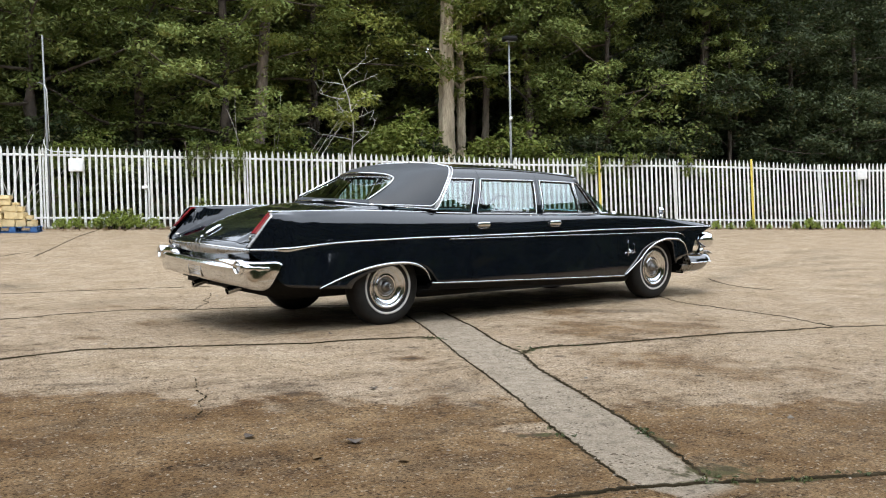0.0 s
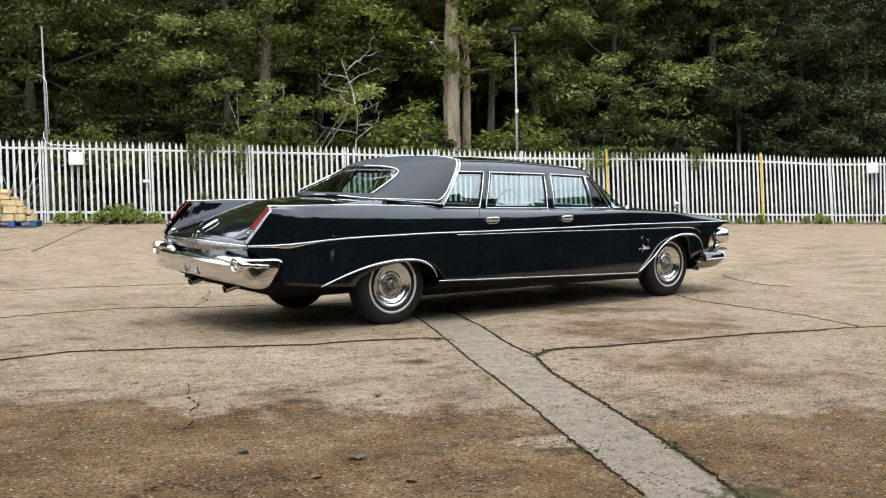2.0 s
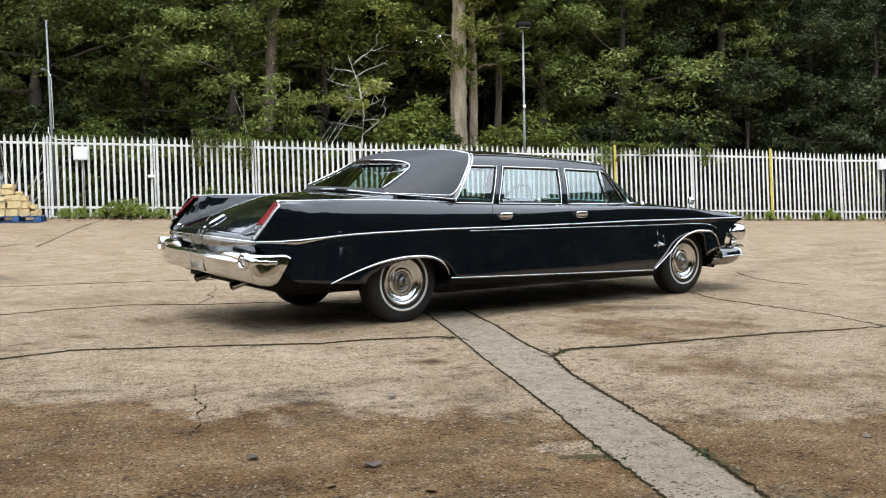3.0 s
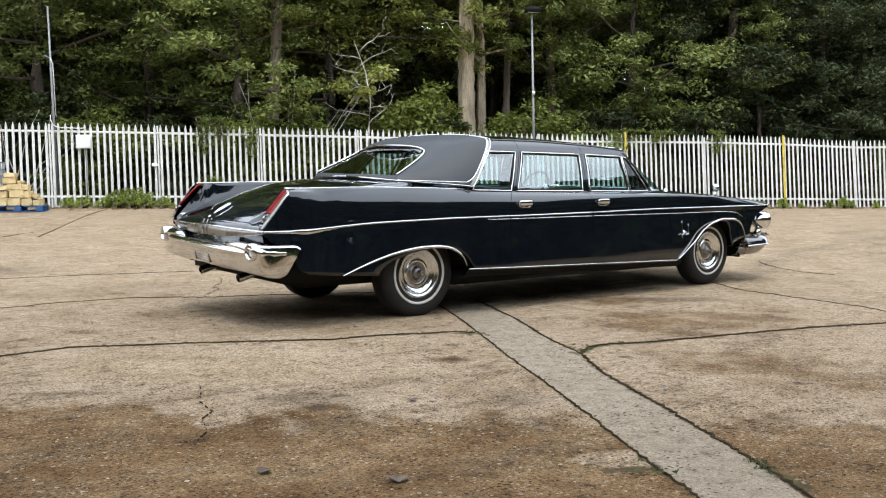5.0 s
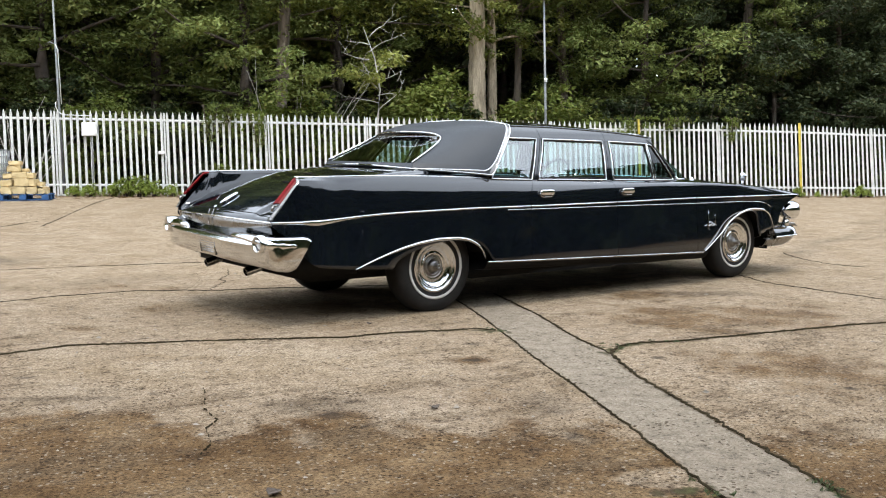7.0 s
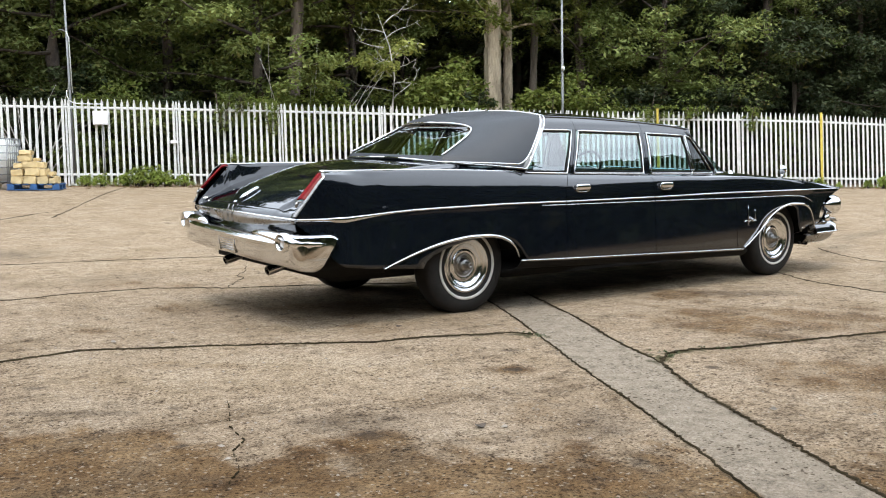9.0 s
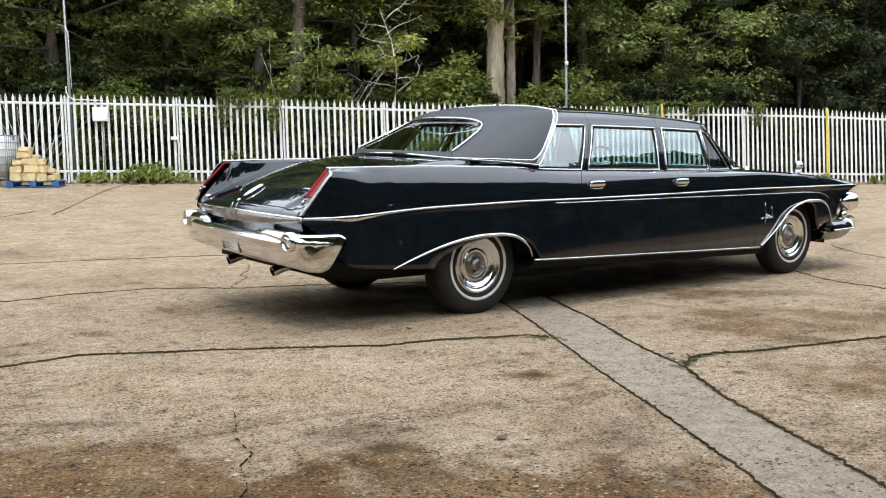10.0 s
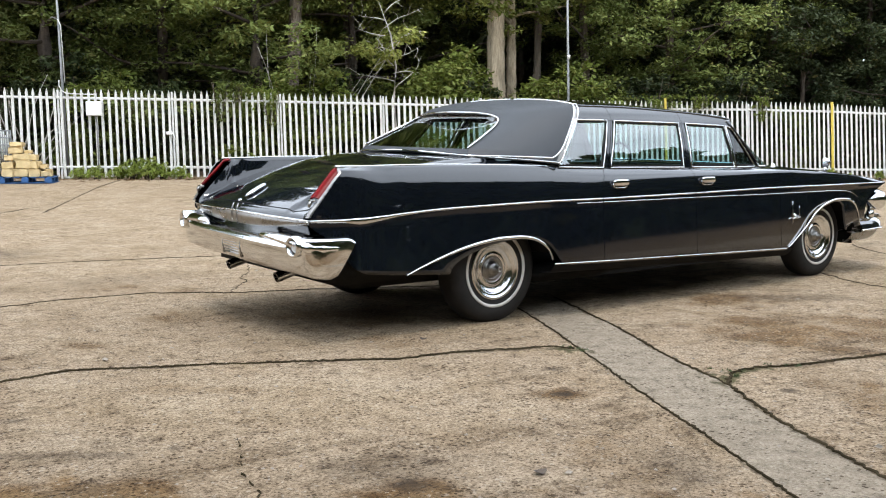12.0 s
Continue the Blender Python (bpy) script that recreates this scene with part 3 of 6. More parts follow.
for k, (width, line) in enumerate(FAR_CRACKS):
    far_crack(0.65 * width, line, 80 + k, 0.05, 0.02, 0.0)
for k, (width, line) in enumerate(CRACKS):
    if width not in (0.003, 0.004, 0.005):
        far_crack(0.0012 + width * 0.15, line, 95 + k, 0.020, min(0.014, 0.004 + width * 0.35), 0.4 if width < 0.003 else 0.0)

# ---- palisade fence ----
def fence_at(s, off=0.0):
    p = FENCE_0 + FENCE_DIR * s + FENCE_OUT * off
    return Vector((p.x, p.y, float(rise(p.x, p.y))))


FENCE_TURN = math.degrees(math.atan2(FENCE_DIR.y, FENCE_DIR.x))


def lean(s):
    """Degrees by which the fence leans along its line."""
    return curve(s, [(-20, 0.6), (0, 0.8), (6, 1.2), (14, 2.2), (19, 3.0), (22, 3.4), (25, 4.6), (26, 5.2), (28, 2.6), (40, 2.0)])


def fence_height(s):
    return curve(s, [(-20, 2.26), (8, 2.25), (14, 2.22), (22, 2.30), (25.5, 2.22), (28, 2.28), (50, 2.3)])


def stand(s, off=0.0, extra=0.0):
    p = fence_at(s, off)
    return pose(p.x, p.y, p.z, 0, -lean(s) + extra, FENCE_TURN)


def pale_mesh(bm, m=Matrix()):
    """W-shaped steel pale, pointed, 2.2 m high; foot 6 cm above the ground."""
    prof = [(-0.034, 0.010), (-0.020, -0.012), (0.0, 0.004), (0.020, -0.012), (0.034, 0.010)]
    front, back_row = [], []
    for z, k in ((0.05, 1.0), (2.13, 1.0), (2.25, 0.12)):
        front.append([m @ Vector((x * k, y, z)) for x, y in prof])
        back_row.append([m @ Vector((x * k, y + 0.005, z)) for x, y in prof])
    sheet(bm, front)
    sheet(bm, [r[::-1] for r in back_row])


def build_fence():
    fence = thing("palisade_fence", pose(*fence_at(0.0)), "galvanised grey steel palisade fence with pointed pales along the woods", "fence")
    inv = fence.matrix_world.inverted()
    bay = 2.75
    first = 1.07
    for k in range(-2, 12):
        s = first + bay * k
        bm = bmesh.new()
        box(bm, 0, 0.055, 1.11, 0.065 if k in (6, 8) else 0.046, 0.05, 2.22, 0.004)
        yellow = k in (6, 8)
        ob = part("post", bm, M_YELLOW if yellow else M_GALV, fence, "yellow painted steel post" if yellow else "", smooth=False)
        ob.matrix_parent_inverse = Matrix()
        ob.matrix_basis = inv @ stand(s, -0.12 if yellow else 0.0) @ Matrix.Diagonal((1, 1, 1.05 if yellow else 1.0, 1))
    for k in range(-2, 11):
        for z in (0.30, 2.02):
            a, b = first + bay * k, first + bay * (k + 1)
            bm = bmesh.new()
            pa, pb = [inv @ (stand(s) @ Vector((0, 0.018, z * fence_height(s) / 2.25))) for s in (a, b)]
            tube(bm, [pa, pb], 0.032, 4, flat=(0.5, 1.0))
            part("rail", bm, M_GALV, fence, smooth=False)
    bm = bmesh.new()
    pale_mesh(bm)
    src = part("pale", bm, M_GALV, fence, smooth=False)
    src.matrix_parent_inverse = Matrix()
    step = bay / 17
    n = 0
    rest = bmesh.new()
    s = first - 2 * bay + step / 2
    while s < first + 11 * bay:
        h = fence_height(s) / 2.25
        m = inv @ stand(s, -0.012, random.uniform(-0.35, 0.35)) @ Matrix.Diagonal((1, 1, h, 1))
        if -2.0 < s < 31.5:
            ob = src if n == 0 else src.copy()
            if n:
                scene.collection.objects.link(ob)
            ob.matrix_basis = m
            n += 1
        else:
            pale_mesh(rest, m)
        s += step
    tagged(part("far_pales", rest, M_GALV, fence, smooth=False), kind="stuff")
    return fence


build_fence()


def wall_box(s, z, w, h, name, label):
    ob = thing(name, stand(s), label, "box")
    bm = bmesh.new()
    box(bm, 0, -0.10, z, w, 0.12, h, 0.012)
    part("housing", bm, M_WHITE, ob, smooth=False)
    bm = bmesh.new()
    box(bm, 0, -0.166, z, w * 0.9, 0.014, h * 0.9, 0.004)
    part("cover", bm, M_WHITE, ob, smooth=False)
    bm = bmesh.new()
    tube(bm, [(0.04, -0.08, z - h / 2), (0.05, -0.07, z - 0.8), (0.03, -0.06, 0.02)], 0.022, 8)
    part("conduit", bm, M_GREYBOX, ob, "grey conduit running to the ground")
    return ob


wall_box(1.93, 1.76, 0.38, 0.36, "switch_box", "white plastic switch box fixed on the fence")
wall_box(27.3, 1.90, 0.40, 0.36, "switch_box", "white plastic switch box fixed on the fence")


def small_box():
    ob = thing("junction_box", stand(3.72), "small white junction box with cable on a fence pale", "box")
    bm = bmesh.new()
    box(bm, 0, -0.06, 1.17, 0.16, 0.08, 0.09, 0.012)
    part("housing", bm, M_WHITE, ob, smooth=False)
    bm = bmesh.new()
    tube(bm, [(0.08, -0.05, 1.16), (0.13, -0.05, 1.05), (0.11, -0.04, 0.7), (0.13, -0.04, 0.02)], 0.014, 6)
    part("cable", bm, M_WHITE, ob)


small_box()


def fence_conduit():
    ob = thing("conduit_pipe", stand(1.15), "white conduit pipe along the top of the fence", "pipe")
    bm = bmesh.new()
    pts = [(-0.02, -0.05, 2.45), (-0.02, -0.06, 2.32), (0.03, -0.07, 2.20), (0.14, -0.06, 2.12), (0.6, -0.06, 2.10), (0.85, -0.06, 2.10)]
    tube(bm, pts, 0.013, 6)
    part("pipe", bm, M_WHITE, ob)


fence_conduit()


def light_pole(s, off, height, name, label, head):
    p = fence_at(s, off)
    ob = thing(name, pose(p.x, p.y, p.z, 0, -1.4, FENCE_TURN), label, "lamp post" if head else "pole")
    bm = bmesh.new()
    tube(bm, [(0, 0, 0), (0, 0, 2.6), (0, 0, height)], [0.042, 0.038, 0.028] if head else [0.036, 0.031, 0.024], 12)
    part("pole", bm, M_POLE, ob)
    bm = bmesh.new()
    tube(bm, [(0, 0, 0), (0, 0, 0.06)], 0.13, 12)
    part("base_plate", bm, M_GALV, ob)
    if head:
        bm = bmesh.new()
        box(bm, 0, -0.08, height + 0.05, 0.42, 0.34, 0.16, 0.02)
        part("floodlight", bm, M_UNDER, ob, "dark grey floodlight housing")
        bm = bmesh.new()
        box(bm, 0, -0.10, height - 0.036, 0.34, 0.24, 0.008)
        part("floodlight_glass", bm, M_LENS, ob)
        bm = bmesh.new()
        box(bm, 0.0, -0.055, 3.45, 0.09, 0.05, 0.12, 0.01)
        part("connection_box", bm, M_WHITE, ob)
    else:
        bm = bmesh.new()
        tube(bm, [(-0.02, -0.08, 3.95), (-0.12, -0.10, 4.0), (-0.17, -0.12, 3.98)], 0.016, 6)
        part("bracket", bm, M_POLE, ob)
        bm = bmesh.new()
        tube(bm, [(0.0, -0.07, 3.95), (0.06, -0.08, 3.8), (0.07, -0.08, 2.4)], 0.012, 6)
        part("cable", bm, M_GALV, ob)
    return ob


light_pole(1.20, 0.2, 5.30, "steel_pole", "tall thin galvanised steel pole beside the fence", False)
light_pole(14.76, 0.45, 5.86, "floodlight_pole", "tall grey steel pole with floodlight behind the fence", True)

# ---- the woods behind the fence ----
def leaves_mesh(name, centres, per, size, material, seed, flat=0.55, reach=0.6, up=0.6):
    """Small bent leaves in sprays around centres (x, y, z, radius)."""
    g = np.random.RandomState(seed)
    c = np.repeat(np.array(centres), per, axis=0)
    n = len(c)
    v = g.normal(size=(n, 3))
    v /= np.linalg.norm(v, axis=1, keepdims=True)
    r = g.uniform(0.15, 1.0, (n, 1)) ** 0.6 * c[:, 3:4]
    p = c[:, :3] + v * r * np.array([1, 1, flat])
    nor = g.normal(size=(n, 3)) * reach + v * 0.35 + np.array([0, 0, up])
    nor /= np.linalg.norm(nor, axis=1, keepdims=True)
    a = np.cross(nor, g.normal(size=(n, 3)))
    a /= np.linalg.norm(a, axis=1, keepdims=True)
    b = np.cross(nor, a)
    s = size * g.uniform(0.6, 1.35, (n, 1))
    quad = np.stack([p - a * s, p + b * s * 0.42 - nor * s * 0.12, p + a * s, p - b * s * 0.42 - nor * s * 0.12], 1).reshape(-1, 3)
    me = bpy.data.meshes.new(name)
    me.vertices.add(4 * n)
    me.vertices.foreach_set("co", quad.ravel())
    me.loops.add(4 * n)
    me.loops.foreach_set("vertex_index", np.arange(4 * n))
    me.polygons.add(n)
    me.polygons.foreach_set("loop_start", np.arange(0, 4 * n, 4))
    me.update(calc_edges=True)
    me.materials.append(material)
    return me


def limb_pts(start, way, length, g, bend=0.25, n=6):
    p, d, pts = Vector(start), Vector(way).normalized(), []
    for _ in range(n):
        pts.append(p.copy())
        d = (d + Vector((g.uniform(-bend, bend), g.uniform(-bend, bend), g.uniform(-bend, bend) * 0.6))).normalized()
        p = p + d * length / (n - 1)
    return pts


def make_tree(name, seed, height, base, spread, trunk_r, leaf_mat, bark, label, per=126, clumps=230, leaf=0.084, lean_xy=(0, 0)):
    """A tree whose boughs begin at the height base and spread to the given radius."""
    g = random.Random(seed)
    tree = thing(name, Matrix(), label, "tree", kind="")
    top = Vector((lean_xy[0], lean_xy[1], height))
    trunk_pts = [Vector((0, 0, -0.2)).lerp(top, t) + Vector((g.uniform(-0.12, 0.12), g.uniform(-0.12, 0.12), 0)) * (0.45 if base > 6 else 1.0) * (t > 0) for t in (0, 0.03, 0.12, 0.25, 0.4, 0.55, 0.7, 0.85, 1)]
    bm = bmesh.new()
    if base > 6:
        # bare trunk with uneven ribs and hollows
        fine_pts, fine_r = [], []
        widths = [trunk_r * k for k in (1.45, 1.15, 1.0, 0.92, 0.82, 0.68, 0.5, 0.3, 0.08)]
        for a, b, ra, rb in zip(trunk_pts, trunk_pts[1:], widths, widths[1:]):
            n = max(1, int((b - a).length / 0.22))
            fine_pts += [a.lerp(b, k / n) for k in range(n)]
            fine_r += [ra + (rb - ra) * k / n for k in range(n)]
        rings = tube(bm, fine_pts + trunk_pts[-1:], fine_r + widths[-1:], 18)
        for i, ring in enumerate(rings):
            p = Vector((0, 0, 0))
            for v in ring:
                p += v.co / len(ring)
            for k, v in enumerate(ring):
                v.co = p + (v.co - p) * (1 + 0.10 * math.sin(k * 2.1 + i * 0.16 + seed) + g.uniform(-0.07, 0.07))
    else:
        tube(bm, trunk_pts, [trunk_r * k for k in (1.45, 1.15, 1.0, 0.92, 0.82, 0.68, 0.5, 0.3, 0.08)], 12)
    centres = []
    n_limb = 22
    for k in range(n_limb):
        t = k / (n_limb - 1)
        z = base + (height * 0.93 - base) * t
        ang = k * 2.4 + g.uniform(-0.4, 0.4)
        reach = spread * (0.75 + 0.4 * math.sin(math.pi * min(1, 0.25 + t * 0.75))) * (1 - 0.55 * t) * g.uniform(0.75, 1.15)
        s = Vector((0, 0, 0)).lerp(top, z / height)
        pts = limb_pts((s.x, s.y, z), (math.cos(ang), math.sin(ang), g.uniform(-0.1, 0.45)), reach, g)
        tube(bm, pts, [trunk_r * 0.30 * (1 - 0.14 * i) * (1 - 0.5 * t) for i in range(len(pts))], 6)
        for i in range(1, len(pts)):
            for _ in range(max(1, round(clumps / n_limb / 5))):
                q = pts[i] + Vector((g.gauss(0, 0.5), g.gauss(0, 0.5), g.gauss(0.05, 0.4)))
                centres.append((*q, g.uniform(0.35, 0.8)))
    part("trunk", bm, bark, tree)
    crown = new("crown", leaves_mesh("crown", centres, per, leaf, leaf_mat, seed, flat=0.5, reach=0.45, up=0.85))
    crown.parent = tree
    return tree


def make_shrub(name, seed, rx, ry, rz, n, per, leaf, material, label):
    g = random.Random(seed)
    ob = thing(name, Matrix(), label, "shrub")
    centres = []
    for _ in range(n):
        a, r, h = g.uniform(0, 6.283), math.sqrt(g.random()), g.random()
        k = math.sqrt(max(0.0, 1 - h * h * 0.85))
        centres.append((rx * r * k * math.cos(a), ry * r * k * math.sin(a), 0.08 + rz * h * g.uniform(0.75, 1.1), g.uniform(0.14, 0.34) * min(1.0, rz)))
    for _ in range(8):
        c = g.choice(centres)
        bm = bmesh.new()
        tube(bm, limb_pts((g.uniform(-0.2, 0.2) * rx, g.uniform(-0.2, 0.2) * ry, -0.05), (c[0], c[1], c[2] + 0.3), c[2] + 0.2, g, 0.2, 5), [0.022, 0.018, 0.013, 0.009, 0.004], 5)
        part("stem", bm, M_DARKBARK, ob)
    fol = new("foliage", leaves_mesh("foliage", centres, per, leaf, material, seed, flat=0.7, reach=0.45, up=0.9))
    fol.parent = ob
    return ob


def plant(src, s, off, turn, size=1.0, drop=0.0):
    p = fence_at(s, off)
    return copy_thing(src, pose(p.x, p.y, p.z - drop, 0, -1.5, turn) @ Matrix.Diagonal((size, size, size, 1)))


OAK = "broad-leaved green tree with low leafy boughs behind the fence"
kinds = [
    make_tree("oak_tree", 11, 13.0, 2.3, 3.6, 0.20, M_LEAF, M_DARKBARK, OAK),
    make_tree("oak_tree", 12, 12.0, 1.6, 3.3, 0.17, M_LEAF, M_DARKBARK, OAK, clumps=170),
    make_tree("oak_tree", 13, 14.0, 3.2, 3.9, 0.22, M_LEAF, M_DARKBARK, OAK),
    make_tree("holly_tree", 14, 11.0, 1.0, 3.0, 0.15, M_LEAF_DARK, M_DARKBARK, "dense dark green evergreen tree behind the fence", clumps=190),
]
deep = [
    make_tree("oak_tree", 24, 12.5, 1.8, 3.6, 0.20, M_LEAF, M_DARKBARK, OAK, per=52, leaf=0.14),
    make_tree("holly_tree", 25, 12.0, 1.2, 3.3, 0.17, M_LEAF_DARK, M_DARKBARK, "dense dark green evergreen tree behind the fence", per=52, leaf=0.14),
]
kinds.append(make_tree("ash_tree", 18, 13.0, 2.6, 3.4, 0.17, M_LEAF_ASH, M_DARKBARK, "yellowish green leafy tree behind the fence"))
tall = make_tree("tall_tree", 15, 17.0, 7.2, 3.5, 0.27, M_LEAF_ASH, M_BARK, "tall tree with a bare pale grey trunk behind the fence", per=60, leaf=0.12, lean_xy=(0.35, -0.35))
brown = make_tree("tall_tree", 16, 16.0, 6.5, 3.2, 0.155, M_LEAF, M_BROWNBARK, "tall tree with a slender brown trunk behind the fence", per=52, leaf=0.13, lean_xy=(-0.4, 0.2))
for t in kinds + deep + [tall, brown]:
    t["group"] = "trees behind the fence"
rng = random.Random(5)
ROW = [(-3.5, 4.2, 1), (0.4, 3.2, 0), (3.4, 4.6, 1), (6.2, 3.0, 0), (9.2, 4.4, 4), (11.2, 6.8, 2), (17.2, 5.2, 0), (19.2, 3.4, 1), (22.2, 4.6, 3), (25.0, 4.5, 3), (27.6, 4.4, 3), (30.4, 4.2, 3), (33.8, 4.2, 3), (36.5, 4, 3)]
for s, off, k in ROW:
    plant(kinds[k], s, off, rng.uniform(0, 360), rng.uniform(0.9, 1.1))
for i in range(13):
    s = -6 + 3.6 * i + rng.uniform(-0.8, 0.8)
    plant(deep[1 if s > 19 or i % 3 == 0 else 0], s, 9.5 + rng.uniform(-1, 1.2), rng.uniform(0, 360), rng.uniform(0.95, 1.2))
for i in range(5):
    plant(deep[i % 2], -8 + 9.5 * i + rng.uniform(-0.8, 0.8), 14.5 + rng.uniform(-1, 1.2), rng.uniform(0, 360), rng.uniform(1.1, 1.35))
# unseen trees beyond the left edge, added to darken the boot lid's reflection
for s, off in ((-8, 3.6), (-12.5, 4.4), (-17, 3.8), (-21.5, 4.6)):
    plant(deep[0], s, off, rng.uniform(0, 360), 1.15)
plant(tall, 13.28, 3.2, 40, 1.0)
plant(tall, 14.06, 3.7, 200, 0.62)
for s, off, size in ((15.05, 4.5, 0.85), (17.0, 4.5, 0.95), (23.4, 4.5, 1.15), (6.95, 3.0, 1.2), (24.7, 4.0, 0.55), (9.3, 5.5, 0.7), (27.3, 7.5, 1.0)):
    plant(brown, s, off, rng.uniform(0, 360), size)
for t in kinds + deep + [tall, brown]:
    for o in (*t.children_recursive, t):
        bpy.data.objects.remove(o)

bramble = make_shrub("bramble_bush", 21, 1.5, 0.8, 1.9, 120, 52, 0.062, M_LEAF_LIGHT, "bright green bramble bush growing behind the fence")
laurel = make_shrub("laurel_bush", 22, 1.7, 1.0, 2.6, 130, 50, 0.070, M_LEAF_DARK, "dense green bush growing behind the fence")
for i in range(26):
    src = (laurel, bramble, laurel)[i % 3]
    plant(src, -3 + 1.4 * i + rng.uniform(-0.4, 0.4), 2.0 + rng.uniform(-0.3, 0.9), rng.uniform(-30, 30), rng.uniform(0.75, 1.15))
for s, off, size in ((6.4, 1.2, 1.3), (7.7, 1.3, 1.35), (11.6, 1.8, 1.75), (14.9, 1.2, 1.55), (16.1, 1.6, 1.4), (10.6, 2.6, 1.4), (2.0, 1.8, 1.3)):
    plant(bramble, s, off, rng.uniform(-30, 30), size)
for t in (bramble, laurel):
    for o in (*t.children_recursive, t):
        bpy.data.objects.remove(o)


def far_woods(name, x0, x1, off0, off1, top, n, size, seed, origin, along, out, label):
    """Distant mass of foliage, too far to tell its trees apart."""
    g = random.Random(seed)
    centres = []
    for _ in range(n):
        s, o = g.uniform(x0, x1), g.uniform(off0, off1)
        crest = top * (0.80 + 0.12 * math.sin(s * 0.45 + seed) + 0.08 * math.sin(s * 1.3 + 2 * seed))
        p = origin + along * s + out * o
        centres.append((p.x, p.y, g.random() ** 1.1 * crest, g.uniform(0.7, 1.6)))
    ob = new(name, leaves_mesh(name, centres, 26, size, M_LEAF_DARK, seed))
    return tagged(ob, label, "trees", kind="stuff")


# crest carried above the view so the boot lid reflects woods
far_woods("far_woods", -26, 52, 15, 21, 32, 6400, 0.56, 41, FENCE_0, FENCE_DIR, FENCE_OUT, "dense dark green woodland deep behind the fence")
far_woods("far_woods", -12, 44, 11, 14, 13, 1000, 0.24, 44, FENCE_0, FENCE_DIR, FENCE_OUT, "shaded dark green undergrowth deep behind the fence")
# the yard is closed by an unseen tree line behind the camera too
far_woods("far_woods", -48, 65, 0, 6, 19, 4200, 1.0, 42, Vector((2, -27)), Vector((1, 0)), Vector((0, -1)), "unseen tree line out of view, reflected in the car")
# two more out of view, added to darken reflections in the car
far_woods("far_woods", -28, 30, 0, 6, 18, 2800, 1.0, 43, Vector((-36, -4)), Vector((0, 1)), Vector((-1, 0)), "unseen tree line out of view, reflected in the car")
far_woods("far_woods", -29, -1, 0, 6, 17, 1500, 1.0, 45, Vector((44, 0)), Vector((0, 1)), Vector((1, 0)), "unseen tree line out of view, reflected in the car")

# ---- the limousine: front towards +x, rear axle at x = 0 ----
WHEELBASE = 3.797
car = thing("limousine", Matrix(), "long glossy black limousine with chrome trim and vinyl rear roof", "car")

def run(a, b, n):
    return [a + (b - a) * k / n for k in range(n + 1)]


PLAN = [(-1.50, 0.785), (-1.36, 0.822), (-1.25, 0.858), (-1.155, 0.884), (-1.0, 0.917), (-0.5, 0.968), (0.2, 1.012), (1.0, 1.034), (2.4, 1.038), (3.3, 1.030), (4.0, 1.012), (4.72, 0.972)]
SHOULDER = [(-1.5, 1.040), (-1.15, 1.040), (-0.5, 1.046), (0.3, 1.030), (0.9, 1.008), (1.9, 0.998), (2.8, 0.990), (3.4, 0.966), (4.0, 0.925), (4.4, 0.888), (4.72, 0.846)]
CREASE = [(-1.5, 0.726), (-1.2, 0.726), (-1.06, 0.723), (-0.94, 0.735), (-0.80, 0.752), (-0.635, 0.767), (-0.456, 0.777), (-0.077, 0.788), (0.34, 0.797), (0.9, 0.800), (1.9, 0.809), (3.0, 0.822), (4.72, 0.822)]


# height of the sloping facet below the shoulder
BAND = [(-1.3, 0.020), (-1.12, 0.030), (-0.85, 0.100), (0.0, 0.115), (0.9, 0.085), (2.0, 0.055), (2.8, 0.036), (3.3, 0.018), (4.7, 0.012)]


def sill(x):
    return curve(x, [(0.4, 0.362), (3.15, 0.294)])


ARCH_FRONT = [(3.08, 0.292), (3.161, 0.341), (3.362, 0.465), (3.525, 0.580), (3.696, 0.648), (3.874, 0.677), (4.06, 0.670), (4.176, 0.630), (4.225, 0.565), (4.25, 0.49), (4.262, 0.405)]


def arch_low(x):
    """Lower edge of the body side, with the flared wheel openings."""
    if -0.78 < x <= 0.385:
        return curve(x, [(-0.78, 0.368), (-0.66, 0.414), (-0.45, 0.483), (-0.30, 0.521), (-0.175, 0.543), (-0.03, 0.557), (0.09, 0.558), (0.20, 0.546), (0.29, 0.512), (0.347, 0.462), (0.375, 0.405), (0.385, sill(0.385))])
    if 3.08 <= x < 4.262:
        return curve(x, ARCH_FRONT)
    if x <= -0.78:
        return curve(x, [(-1.5, 0.42), (-1.2, 0.39), (-0.78, 0.368)])
    if x >= 4.262:
        return curve(x, [(4.262, 0.405), (4.30, 0.44), (4.7, 0.50)])
    return sill(x)


def half(x, z):
    """Half width of the body at a length and a height."""
    w, zc, zt = curve(x, PLAN), curve(x, CREASE), curve(x, SHOULDER)
    if z >= zc:
        zk = zt - curve(x, BAND)
        if z <= zk:
            t = (z - zc) / (zk - zc)
            return w - 0.006 * t - 0.014 * t * t
        s = min(1.0, (z - zk) / (zt - zk))
        return w - 0.020 - 0.026 * s - 0.046 * s * s
    t = (zc - z) / (zc - 0.3)
    return w - 0.003 * min(1.0, t * 9) + curve(x, [(-1.2, 0.034), (0.2, 0.034), (1.2, 0.034), (4.4, 0.032)]) * t - curve(x, [(-1.2, 0.0), (0.0, 0.001), (1.2, 0.003), (4.4, 0.004)]) * t * t - 0.04 * max(0.0, t - 0.88)


